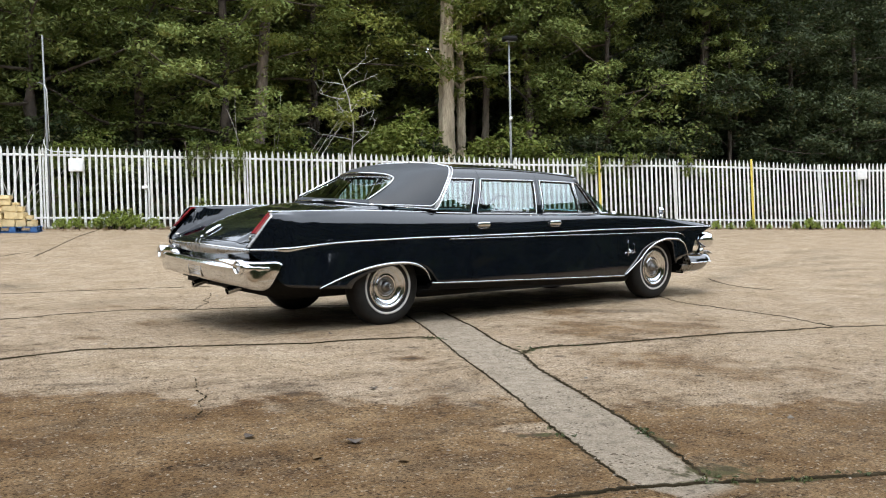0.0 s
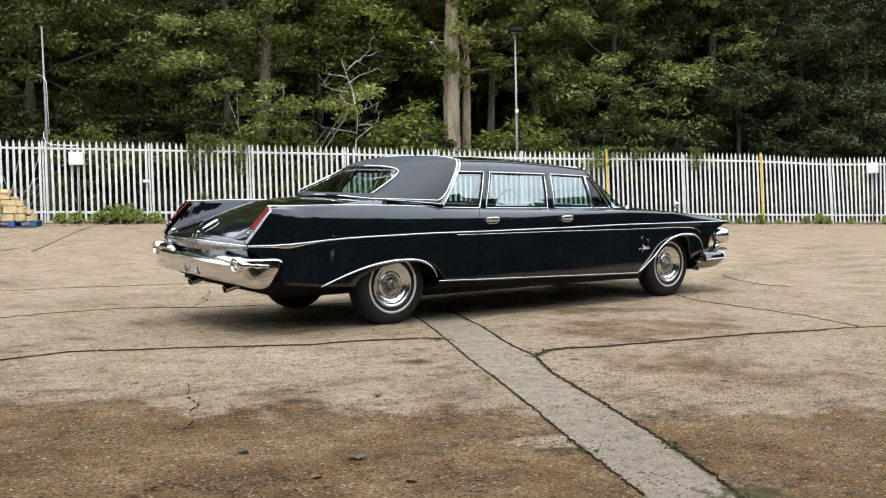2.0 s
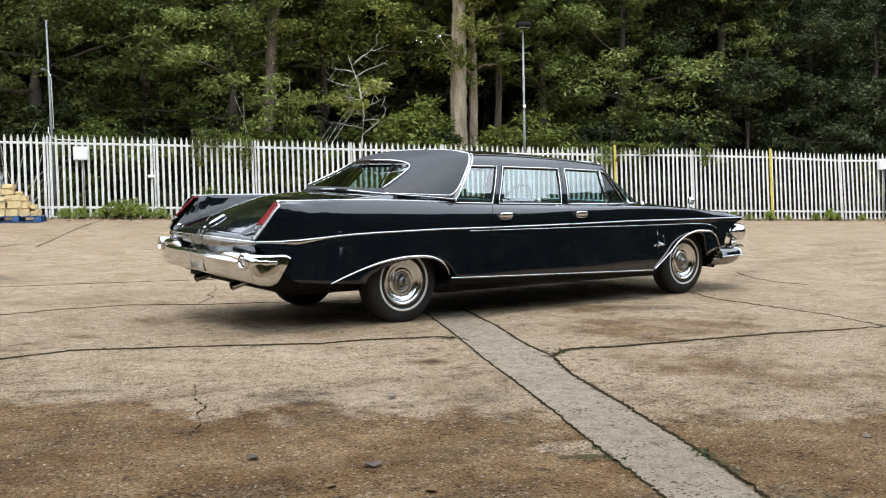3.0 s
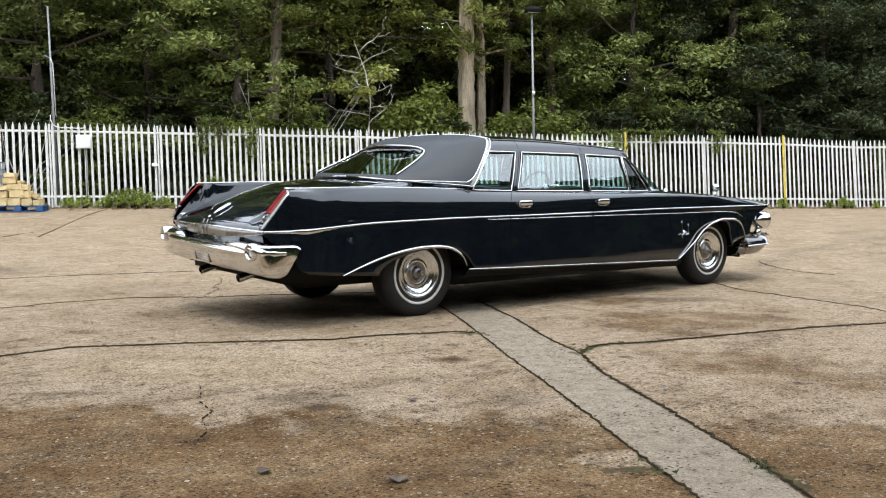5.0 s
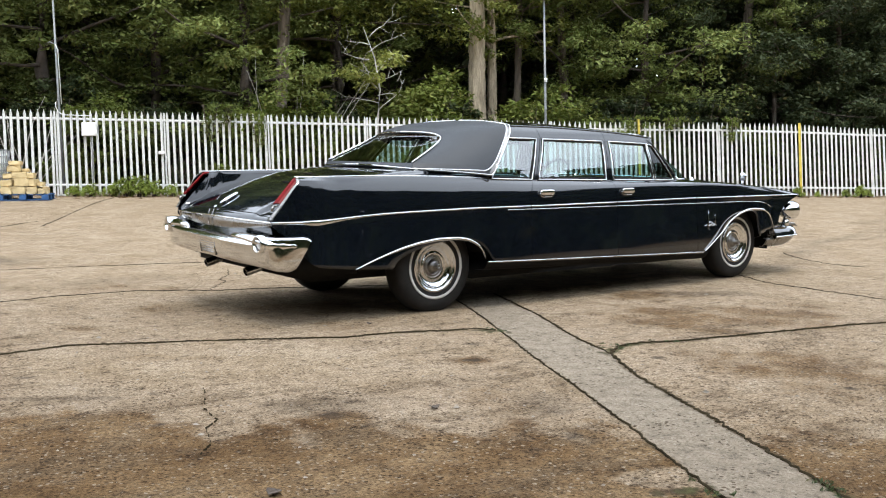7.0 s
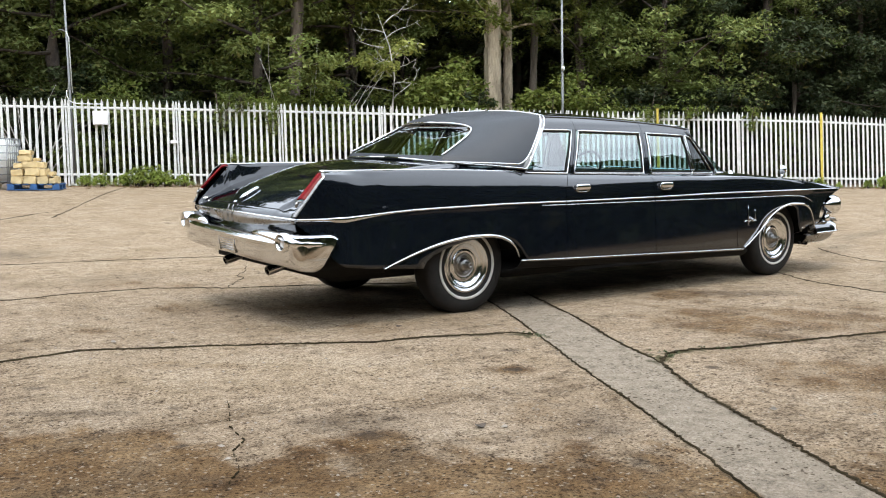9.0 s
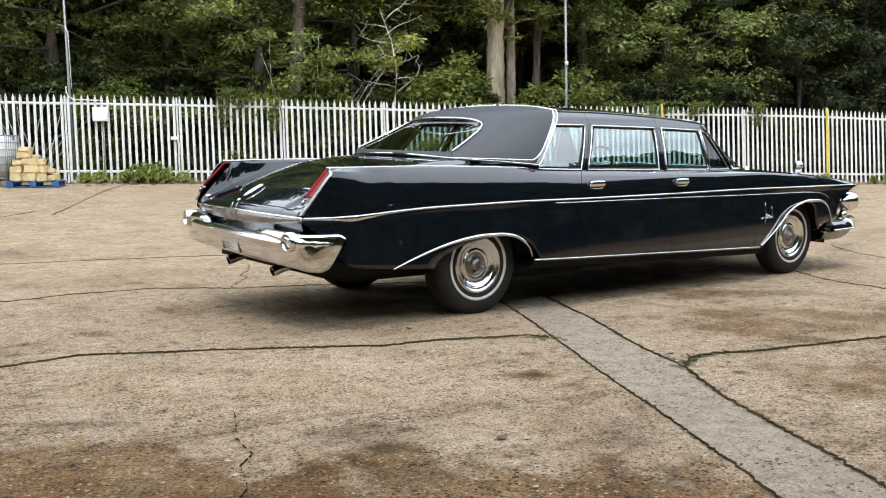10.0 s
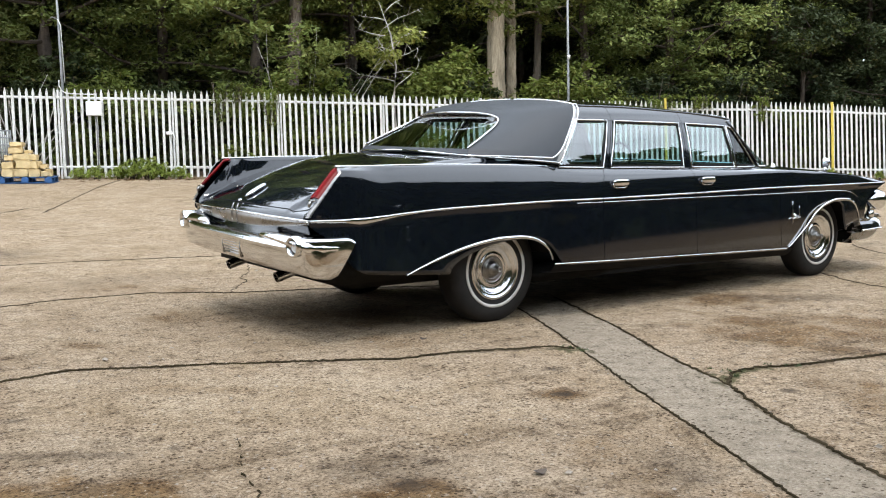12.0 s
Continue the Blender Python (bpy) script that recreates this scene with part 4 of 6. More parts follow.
def rear_end(z):
    return curve(z, [(0.36, -0.95), (0.45, -1.12), (0.58, -1.21), (0.66, -1.31), (0.70, -1.362), (0.735, -1.362), (0.76, -1.352), (0.83, -1.303), (0.90, -1.253), (0.97, -1.204), (1.04, -1.154), (1.1, -1.15)])


def front_end(z):
    return curve(z, [(0.34, 4.38), (0.52, 4.36), (0.66, 4.42), (0.75, 4.58), (0.80, 4.72), (0.824, 4.772), (0.86, 4.72), (0.9, 4.58)])


def cut_rear(z):
    """Line of the gap behind the rear door."""
    return curve(z, [(0.3, 0.868), (0.85, 0.866), (0.95, 0.905), (1.02, 0.968)])


def cut_mid(z):
    return curve(z, [(0.3, 1.884), (0.9, 1.880), (1.02, 1.888)])


def cut_front(z):
    return curve(z, [(0.3, 2.992), (0.8, 2.980), (1.0, 2.972)])


def side_panel(name, x0, x1, sign, parent, nx, label="", ends=(None, None), top_in=0.0):
    """One pressed panel of the body side; sign -1 is the car's right."""
    rows = []
    nz = 26
    thin = 0.004 / (x1 - x0)
    for u in [0.0, thin] + [i / nx for i in range(1, nx)] + [1.0 - thin, 1.0]:
        row = []
        xa = x0 + (x1 - x0) * u
        lo, zc, zt = arch_low(xa), curve(xa, CREASE), curve(xa, SHOULDER)
        zk = zt - curve(xa, BAND)
        zs = [lo + (zc - lo) * k / 12 for k in range(12)] + [zc + (zk - 0.004 - zc) * k / 8 for k in range(9)] + [zk + 0.004 + (zt - zk - 0.004) * k / 8 for k in range(9)]
        for z in zs:
            a = x0 if ends[0] is None else ends[0](z)
            b = x1 if ends[1] is None else ends[1](z)
            x = a + (b - a) * u
            row.append((x, sign * half(x, z), z))
        # the shoulder rolls over towards the glass, the deck or the bonnet
        x = row[-1][0]
        y = half(x, zt)
        inner = curve(x, [(-1.2, 0.012), (-0.3, 0.03), (0.45, 0.035), (0.9, 0.03), (2.8, 0.03), (4.6, 0.02)])
        row += [(x, sign * (y - inner * 0.4), zt + 0.004), (x, sign * (y - inner), zt + 0.002), (x, sign * (y - inner - 0.012), zt - 0.02)]
        # flange turned in at the bottom edge
        first = row[0]
        row.insert(0, (first[0], first[1] - sign * 0.018, first[2] + 0.004))
        rows.append(row)
    bm = bmesh.new()
    sheet(bm, rows)
    return solid(part(name, bm, M_PAINT, parent, label), 0.004)


GAP = 0.0022
for sign in (-1, 1):
    side_panel("rear_quarter_panel", -1.40, 0.872, sign, car, 120, ends=(rear_end, lambda z: cut_rear(z) - GAP))
    side_panel("rear_door", 0.872, 1.884, sign, car, 30, ends=(lambda z: cut_rear(z) + GAP, lambda z: cut_mid(z) - GAP))
    side_panel("front_door", 1.884, 2.985, sign, car, 34, ends=(lambda z: cut_mid(z) + GAP, lambda z: cut_front(z) - GAP))
    side_panel("front_fender", 2.985, 4.70, sign, car, 120, ends=(lambda z: cut_front(z) + GAP, front_end))


for sign in (-1, 1):
    # dark strips backing the door gaps, standing in for their shade
    for cut in (cut_rear, cut_mid, cut_front):
        bm = bmesh.new()
        sheet(bm, [[(cut(z) + dx, sign * (half(cut(z), z) - 0.010), z) for dx in (-0.02, 0.02)] for z in run(0.34, 0.985, 24)])
        solid(part("door_seal", bm, M_UNDER, car), 0.006)
    # dull inward-sloping rocker below the bright sill
    bm = bmesh.new()
    sheet(bm, [[(x, sign * (half(x, sill(x)) - d), sill(x) - h) for d, h in ((0.004, -0.01), (0.016, 0.014), (0.042, 0.040), (0.075, 0.058), (0.16, 0.066))] for x in run(0.40, 3.16, 30)])
    solid(part("rocker_panel", bm, M_UNDER, car), 0.004)


def strip_on_side(name, pts, sign, width, depth, material=M_CHROME, parent=car, label=""):
    """A half-round moulding laid on the side along (x, z) points; width may be a table over x."""
    rows = []
    for i, (x, z) in enumerate(pts):
        w = width if isinstance(width, float) else curve(x, width)
        row = []
        for k in range(7):
            a = math.pi * k / 6
            zz = z - math.cos(a) * w / 2
            row.append((x, sign * (half(x, zz) - 0.003 + math.sin(a) * depth), zz))
        rows.append(row)
    bm = bmesh.new()
    sheet(bm, rows)
    bm.faces.ensure_lookup_table()
    return part(name, bm, material, parent, label)


for sign in (-1, 1):
    # belt spear, widest at the rear corner, broken at the door gaps
    for a, b, n in ((-1.36, 0.862, 70), (0.872, 1.876, 20), (1.886, 2.976, 20), (2.986, 4.745, 40)):
        strip_on_side("belt_moulding", [(x, curve(x, CREASE)) for x in run(a, b, n)], sign, [(-1.4, 0.016), (-1.17, 0.022), (-1.07, 0.042), (-0.98, 0.036), (-0.82, 0.021), (-0.6, 0.015), (-0.3, 0.015), (1.0, 0.014), (4.2, 0.014), (4.6, 0.008)], 0.0065)
    for a, b, n in ((0.62, 0.862, 10), (0.872, 1.876, 20), (1.886, 2.976, 20), (2.986, 4.22, 30)):
        strip_on_side("lower_moulding", [(x, curve(x, [(0.5, 0.776), (1.9, 0.776), (3.0, 0.772), (3.7, 0.772), (4.02, 0.762), (4.15, 0.74), (4.22, 0.705)])) for x in run(a, b, n)], sign, 0.008, 0.005)
    # sill and wheel arch brightwork
    strip_on_side("sill_moulding", [(x, arch_low(x) + 0.012) for x in run(0.40, 3.08, 60)], sign, 0.011, 0.005)
    strip_on_side("arch_moulding", [(x, arch_low(x) + 0.014) for x in run(-0.775, 0.378, 90)], sign, [(-0.78, 0.010), (-0.45, 0.020), (-0.1, 0.026), (0.3, 0.024), (0.42, 0.014)], 0.012)
    strip_on_side("arch_moulding", [(x, arch_low(x) + 0.014) for x in run(3.10, 4.258, 90)], sign, [(3.10, 0.010), (3.5, 0.020), (3.9, 0.026), (4.2, 0.022), (4.3, 0.012)], 0.012)
    # bright edge along the top of the fin
    bm = bmesh.new()
    tube(bm, [(x, sign * (half(x, curve(x, SHOULDER)) - 0.012), curve(x, SHOULDER) + 0.003) for x in run(-1.16, 0.50, 40)], 0.0065, 8)
    part("fin_moulding", bm, M_CHROME, car)
    # tail lamp set into the end of the fin
    top, bot = Vector((-1.150, sign * 0.757, 1.026)), Vector((-1.314, sign * 0.776, 0.858))
    bm = bmesh.new()
    rows = []
    for k in range(9):
        c = top.lerp(bot, k / 8)
        w = 0.028
        rows.append([c + Vector((0.004 + 0.017 * dy, sign * (dy * w + 0.022), 0)) + Vector((-0.72, 0, 0.69)) * (0.012 * (1 - dy * dy)) for dy in (-1, -0.6, -0.2, 0.2, 0.6, 1)])
    # the lens laps a little way over the top of the fin
    rows.insert(0, [p + Vector((0.055, sign * 0.006, 0.010)) for p in rows[0]])
    sheet(bm, rows)
    lamp = solid(part("tail_lamp", bm, M_RED, car, "red tail lamp lens"), 0.010)
    bm = bmesh.new()
    edge = [r[-1] + Vector((0.004, sign * 0.006, 0.0)) for r in rows]
    tube(bm, [edge[0] + Vector((0.05, sign * 0.002, 0.004))] + edge, [0.004] + [0.005] * len(edge), 8)
    # bright face between the lens and the edge of the fin, running on below the lens
    face = []
    for k in range(13):
        z = 1.034 - 0.285 * k / 12
        x = rear_end(z)
        y = half(max(x, -1.36), z)
        f = k / 12
        face.append([(x + 0.003, sign * (y + 0.003), z), (x - 0.005, sign * (y - 0.001), z), (x - 0.010 - 0.014 * f, sign * (y - 0.008 - 0.006 * f), z - 0.002), (x - 0.008 - 0.014 * f, sign * (y - 0.014 - 0.010 * f), z - 0.004)])
    sheet(bm, face)
    tube(bm, [bot + Vector((-0.010, -sign * 0.03, -0.010)), bot + Vector((-0.014, sign * 0.012, -0.014)), bot + Vector((-0.010, sign * 0.05, -0.010))], [0.005, 0.009, 0.006], 8)
    tube(bm, [bot + Vector((-0.020, sign * 0.020, -0.016)), bot + Vector((-0.032, sign * 0.020, -0.036)), bot + Vector((-0.034, sign * 0.020, -0.052))], [0.012, 0.012, 0.006], 10)
    part("bezel", bm, M_SATIN, lamp, "dull chrome lamp surround")
    # script and badge on the front fender
    bm = bmesh.new()
    for x, z0, z1, r in ((3.155, 0.515, 0.700, 0.0042), (3.255, 0.555, 0.662, 0.0036)):
        tube(bm, [(x, sign * (half(x, z) + 0.005), z) for z in run(z0, z1, 5)], [r * 0.3, r, r, r, r * 0.8, r * 0.3], 6)
    tube(bm, [(x, sign * (half(x, 0.56) + 0.005), 0.560 + 0.006 * math.sin(x * 95)) for x in run(3.095, 3.275, 18)], 0.0032, 6)
    for k in range(4):
        x = 3.17 + 0.02 * k
        tube(bm, [(x, sign * (half(x, 0.57) + 0.004), 0.553), (x + 0.005, sign * (half(x, 0.58) + 0.004), 0.60 - 0.008 * k)], 0.003, 5)
    part("fender_badge", bm, M_CHROME, car, "slim chrome fender emblem")
    # door handles
    for x in (1.045, 2.022):
        z = 0.900
        y = half(x, z)
        bm = bmesh.new()
        rings = []
        for k in range(17):
            u = math.sin(math.pi * (k / 16 - 0.5)) * 0.999
            h = (1 - abs(u) ** 7) ** 0.5
            rings.append([(x + 0.078 * u, sign * (y + 0.016 + 0.014 * h * math.copysign(abs(math.sin(a)) ** 0.7, math.sin(a))), z + 0.008 + 0.024 * h * math.copysign(abs(math.cos(a)) ** 0.6, math.cos(a))) for a in (2 * math.pi * j / 20 for j in range(20))])
        sheet(bm, rings, close_v=True)
        tube(bm, [(x - 0.072, sign * (y + 0.006), z + 0.004), (x - 0.064, sign * (y + 0.007), z - 0.020), (x - 0.04, sign * (y + 0.008), z - 0.029), (x + 0.04, sign * (y + 0.008), z - 0.029), (x + 0.064, sign * (y + 0.007), z - 0.020), (x + 0.072, sign * (y + 0.006), z + 0.004)], 0.005, 8)
        part("door_handle", bm, M_CHROME, car, "chrome door handle")


# ---- deck, tail panel, bonnet ----
def deck_z(x, y):
    fin = curve(x, SHOULDER) if x > -1.154 else 1.04 + (x + 1.154) * 0.98
    zc = -0.016 + curve(x, [(-1.441, 0.738), (-1.430, 0.778), (-1.38, 0.816), (-1.3, 0.862), (-1.2, 0.912), (-1.0, 0.972), (-0.8, 1.018), (-0.5, 1.072), (-0.2, 1.108), (0.0, 1.120)])
    edge = half(x, fin) - 0.02 if x > -1.154 else half(-1.154, 1.04) - 0.03
    a = abs(y)
    # raised middle, widening forwards, with a soft step down to the valley beside the fin
    ridge = curve(x, [(-1.42, 0.57), (-1.27, 0.60), (-1.1, 0.61), (-0.9, 0.655), (-0.5, 0.70), (0.0, 0.73)])
    step = curve(x, [(-1.43, 0.0), (-1.36, 0.016), (-1.2, 0.034), (-0.8, 0.034), (-0.3, 0.030), (0.0, 0.03)])
    s = max(0.0, min(1.0, (a - ridge + 0.010) / 0.02))
    crown = zc - 0.022 * (a / 0.8) ** 2 - step * s * s * (3 - 2 * s)
    lo = max(min(ridge + 0.03, edge - 0.05), edge - 0.030)
    if a < lo:
        return crown
    t = min(1.0, (a - lo) / (edge - lo))
    return crown + (fin - 0.004 - crown) * t ** 1.2


def deck_edge(x):
    return half(max(x, -1.154), 1.04 if x < -1.154 else curve(x, SHOULDER)) - 0.03


def build_deck():
    def deck_point(u, v):
        xr = -1.4405 + 0.085 * v * v
        x = xr + (0.02 + 0.42 * max(0, abs(v) - 0.55) - xr) * (u ** 1.25)
        y = v * deck_edge(x)
        return Vector((x, y, deck_z(max(x - 0.085 * v * v * (1 - u), -1.44), y)))

    bm = bmesh.new()
    spread_v = [math.copysign(1 - (1 - abs(v)) ** 1.5, v) for v in (-1 + 2 * j / 64 for j in range(65))]
    sheet(bm, [[deck_point(i / 72, v) for v in spread_v] for i in range(73)])
    lid = solid(part("boot_lid", bm, M_PAINT, car, "sculpted glossy black boot lid"), 0.004)
    # shut line round the lid: across the tail, then forwards along both valleys
    side = [(0.10 + 0.82 * (k / 24) ** 1.1, 0.90 - 0.05 * k / 24) for k in range(25)]
    turn = [(0.062 + 0.006 * k, 0.80 + 0.022 * k) for k in range(5)]
    gap_uv = [(u, -v) for u, v in side[::-1] + turn[::-1]] + [(0.060, v) for v in run(-0.78, 0.78, 30)] + turn + side
    bm = bmesh.new()
    tube(bm, [deck_point(u, v) + Vector((0, 0, 0.0005)) for u, v in gap_uv], 0.0030, 6)
    part("shut_line", bm, M_UNDER, lid)
    # handle on the lid
    bm = bmesh.new()
    pts = [(x, 0.0, deck_z(x, 0) + 0.014) for x in run(-1.365, -1.215, 8)]
    tube(bm, pts, [0.010, 0.020, 0.024, 0.026, 0.026, 0.026, 0.024, 0.020, 0.008], 10, flat=(1.0, 0.55))
    part("lid_handle", bm, M_CHROME, lid, "chrome lid handle")
    bm = bmesh.new()
    lathe(bm, [(0.0, -0.016), (0.008, -0.010), (0.011, -0.003), (0.012, 0.004)], 16, "x")
    ob = part("lid_lock", bm, M_CHROME, lid)
    ob.location = (-1.400, 0.0, 0.800)
    # tail panel under the lid
    bm = bmesh.new()
    rows = []
    for z, dx in ((0.74, 0.0), (0.70, 0.012), (0.62, 0.03), (0.50, 0.06)):
        rows.append([(-1.428 + 0.075 * (y / 0.86) ** 2 + dx, y, z - 0.022 * abs(y)) for y in run(-0.79, 0.79, 30)])
    sheet(bm, rows)
    panel = solid(part("tail_panel", bm, M_PAINT, car), 0.006)
    bm = bmesh.new()
    sheet(bm, [[(-1.440 + 0.085 * (y / 0.80) ** 2 + dx, y, 0.742 - 0.020 * abs(y) + (z - 0.742) * (1 - 0.72 * (y / 0.8) ** 2)) for y in run(-0.805, 0.805, 40)] for z, dx in ((0.740, 0.0), (0.722, -0.005), (0.690, -0.005), (0.662, 0.004))])
    solid(part("tail_garnish", bm, M_SATIN, panel, "bright strip below the boot lid"), 0.004)
    for z, r in ((0.742, 0.0075),):
        bm = bmesh.new()
        tube(bm, [(-1.444 + 0.085 * (y / 0.80) ** 2, y, z - 0.018 * abs(y)) for y in run(-0.81, 0.81, 40)], r, 8)
        part("tail_moulding", bm, M_CHROME, panel)
    for y in (-0.035, 0.035):
        bm = bmesh.new()
        tube(bm, [(-1.430, y, 0.785), (-1.445, y, 0.75), (-1.449, y, 0.71), (-1.444, y, 0.675)], 0.004, 8)
        part("tail_ornament", bm, M_SATIN, panel)


build_deck()


def build_bonnet():
    bm = bmesh.new()
    rows = []
    for x in run(3.28, 4.60, 32):
        e = half(x, curve(x, SHOULDER)) - 0.03
        row = []
        for j in range(41):
            v = -1 + 2 * j / 40
            zt = curve(x, SHOULDER) - 0.006
            crown = curve(x, [(2.88, 0.055), (3.6, 0.045), (4.4, 0.035), (4.6, 0.02)]) * (1 - v * v)
            ridge = 0.014 * math.exp(-(v / 0.10) ** 2) + 0.014 * math.exp(-((abs(v) - 0.82) / 0.10) ** 2)
            row.append((x + 0.10 * (1 - v * v) * (x - 2.88) / 1.72, v * e, zt + crown + ridge - 0.02))
        rows.append(row)
    last = rows[-1]
    rows.append([(p[0] + 0.03, p[1], p[2] - 0.05) for p in last])
    rows.append([(p[0] - 0.02, p[1], p[2] - 0.10) for p in last])
    sheet(bm, rows)
    hood = solid(part("bonnet", bm, M_PAINT, car), 0.004)
    for sign in (-1, 1):
        # free-standing mirror and aerial base on the fender
        x, y = 3.52, sign * 0.86
        z = curve(x, SHOULDER) + 0.012
        bm = bmesh.new()
        lathe(bm, [(0.0, 0.03), (0.014, 0.028), (0.02, 0.01), (0.024, 0.0)], 14, "z")
        ob = part("fender_cap", bm, M_CHROME, hood)
        ob.location = (x - 0.4, y, z + 0.012)
    bm = bmesh.new()
    tube(bm, [(4.02, -0.80, curve(4.02, SHOULDER) - 0.02), (4.02, -0.80, curve(4.02, SHOULDER) + 0.05)], [0.016, 0.010], 8)
    vs = lathe(bm, [(0.0, 0.035), (0.024, 0.026), (0.042, 0.010), (0.045, -0.004), (0.04, -0.01), (0.0, -0.012)], 18, "x")
    bmesh.ops.translate(bm, vec=(4.02, -0.80, curve(4.02, SHOULDER) + 0.085), verts=[v for ring in vs for v in ring])
    part("wing_mirror", bm, M_CHROME, car, "round chrome wing mirror")


build_bonnet()


# ---- cabin: roof, pillars, glass ----
RAIL = [(0.75, 1.452), (1.2, 1.452), (1.9, 1.430), (2.4, 1.398), (2.58, 1.376)]
CROWN = [(0.3, 1.464), (0.8, 1.500), (1.3, 1.504), (1.9, 1.485), (2.4, 1.446), (2.62, 1.414)]
HEAD = [(0.7, 1.352), (1.2, 1.352), (1.9, 1.342), (2.6, 1.322)]


def side_y(z):
    """Half width of the cabin: leaning in from the waist to the roof rail."""
    return curve(z, [(1.0, 0.945), (1.15, 0.905), (1.345, 0.832), (1.40, 0.800), (1.455, 0.745)])


def strip_x(z):
    """Length at which the bright strip before the vinyl stands."""
    return curve(z, [(1.06, 0.505), (1.10, 0.535), (1.25, 0.660), (1.40, 0.785), (1.465, 0.835)])


def pillar_x(z, y=0.83):
    """Front edge of the windscreen pillar."""
    return 2.86 - (z - 1.01) * 0.80


def roof_point(x, v):
    rail, top = curve(x, RAIL), curve(x, CROWN)
    y = v * side_y(rail)
    return (x, y, rail + (top - rail) * (1 - abs(v) ** 2.6))


def build_roof():
    bm = bmesh.new()
    rows = []
    for i in range(37):
        u = i / 36
        row = []
        for j in range(41):
            v = -1 + 2 * j / 40
            xa = 0.845 + 0.06 * (1 - v * v)
            xb = 2.575 + 0.11 * (1 - v * v)
            row.append(roof_point(xa + (xb - xa) * u, v))
        rows.append(row)
    sheet(bm, rows)
    roof = solid(part("roof", bm, M_PAINT, car, "glossy black front roof panel"), 0.01)
    for sign in (-1, 1):
        bm = bmesh.new()
        tube(bm, [(x, sign * (side_y(curve(x, RAIL)) + 0.004), curve(x, RAIL) - 0.004) for x in run(0.86, 2.56, 30)] + [(pillar_x(z) - 0.072, sign * (side_y(z) + 0.006), z) for z in run(1.36, 1.03, 8)], 0.010, 8)
        part("drip_rail", bm, M_PAINT, roof)
        # header panels above the windows, cut at the doors
        for a, b in ((0.80, 1.150), (1.154, 1.930), (1.934, 2.56)):
            bm = bmesh.new()
            rows = []
            for x in run(a, b, 10):
                r, h = curve(x, RAIL), curve(x, HEAD)
                rows.append([(max(x, strip_x(z) + 0.01) if a == 0.80 else min(x, pillar_x(z) - 0.02), sign * (side_y(z) + 0.002), z) for z in run(h - 0.004, r, 6)])
            sheet(bm, rows)
            solid(part("window_header", bm, M_PAINT, roof), 0.01)


build_roof()


def frame_loop(name, pts, sign, r=0.006, material=M_CHROME, parent=car):
    bm = bmesh.new()
    ring = [(x, sign * (side_y(z) + 0.004), z) for x, z in pts]
    fine = []
    for a, b in zip(ring, ring[1:] + ring[:1]):
        for k in range(6):
            fine.append(Vector(a).lerp(Vector(b), k / 6))
    for p in fine:
        p.y = sign * (side_y(p.z) + 0.004)
    rings = []
    n = len(fine)
    for i, p in enumerate(fine):
        d = (fine[(i + 1) % n] - fine[i - 1]).normalized()
        o = Vector((0, sign, 0.3)).normalized()
        a = d.cross(o).normalized()
        rings.append([p + a * (math.cos(t) * r) + o * (math.sin(t) * r * 0.7) for t in (2 * math.pi * k / 8 for k in range(8))])
    sheet(bm, rings, close_u=True, close_v=True)
    return part(name, bm, material, parent)


def pane(name, pts, sign, parent, material=M_GLASS, drop=0.0):
    (x0, z0), (x1, z1), (x2, z2), (x3, z3) = pts
    z2, z3 = z2 - drop, z3 - drop
    bm = bmesh.new()
    rows = []
    for i in range(9):
        u = i / 8
        row = []
        for j in range(9):
            v = j / 8
            x = (x0 + (x1 - x0) * u) * (1 - v) + (x3 + (x2 - x3) * u) * v
            z = (z0 + (z1 - z0) * u) * (1 - v) + (z3 + (z2 - z3) * u) * v
            row.append((x, sign * (side_y(z) - 0.006), z))
        rows.append(row)
    sheet(bm, rows)
    ob = part(name, bm, material, parent)
    ob.visible_shadow = False
    return ob


WINDOWS = {
    "quarter_window": [(0.520, 1.022), (0.955, 1.012), (1.098, 1.348), (0.770, 1.348)],
    "rear_door_window": [(1.030, 1.012), (1.838, 1.002), (1.886, 1.338), (1.175, 1.346)],
    "front_door_window": [(1.935, 1.002), (2.470, 0.996), (2.448, 1.324), (1.975, 1.337)],
    "vent_window": [(2.490, 0.996), (2.745, 0.996), (2.535, 1.310), (2.470, 1.322)],
}
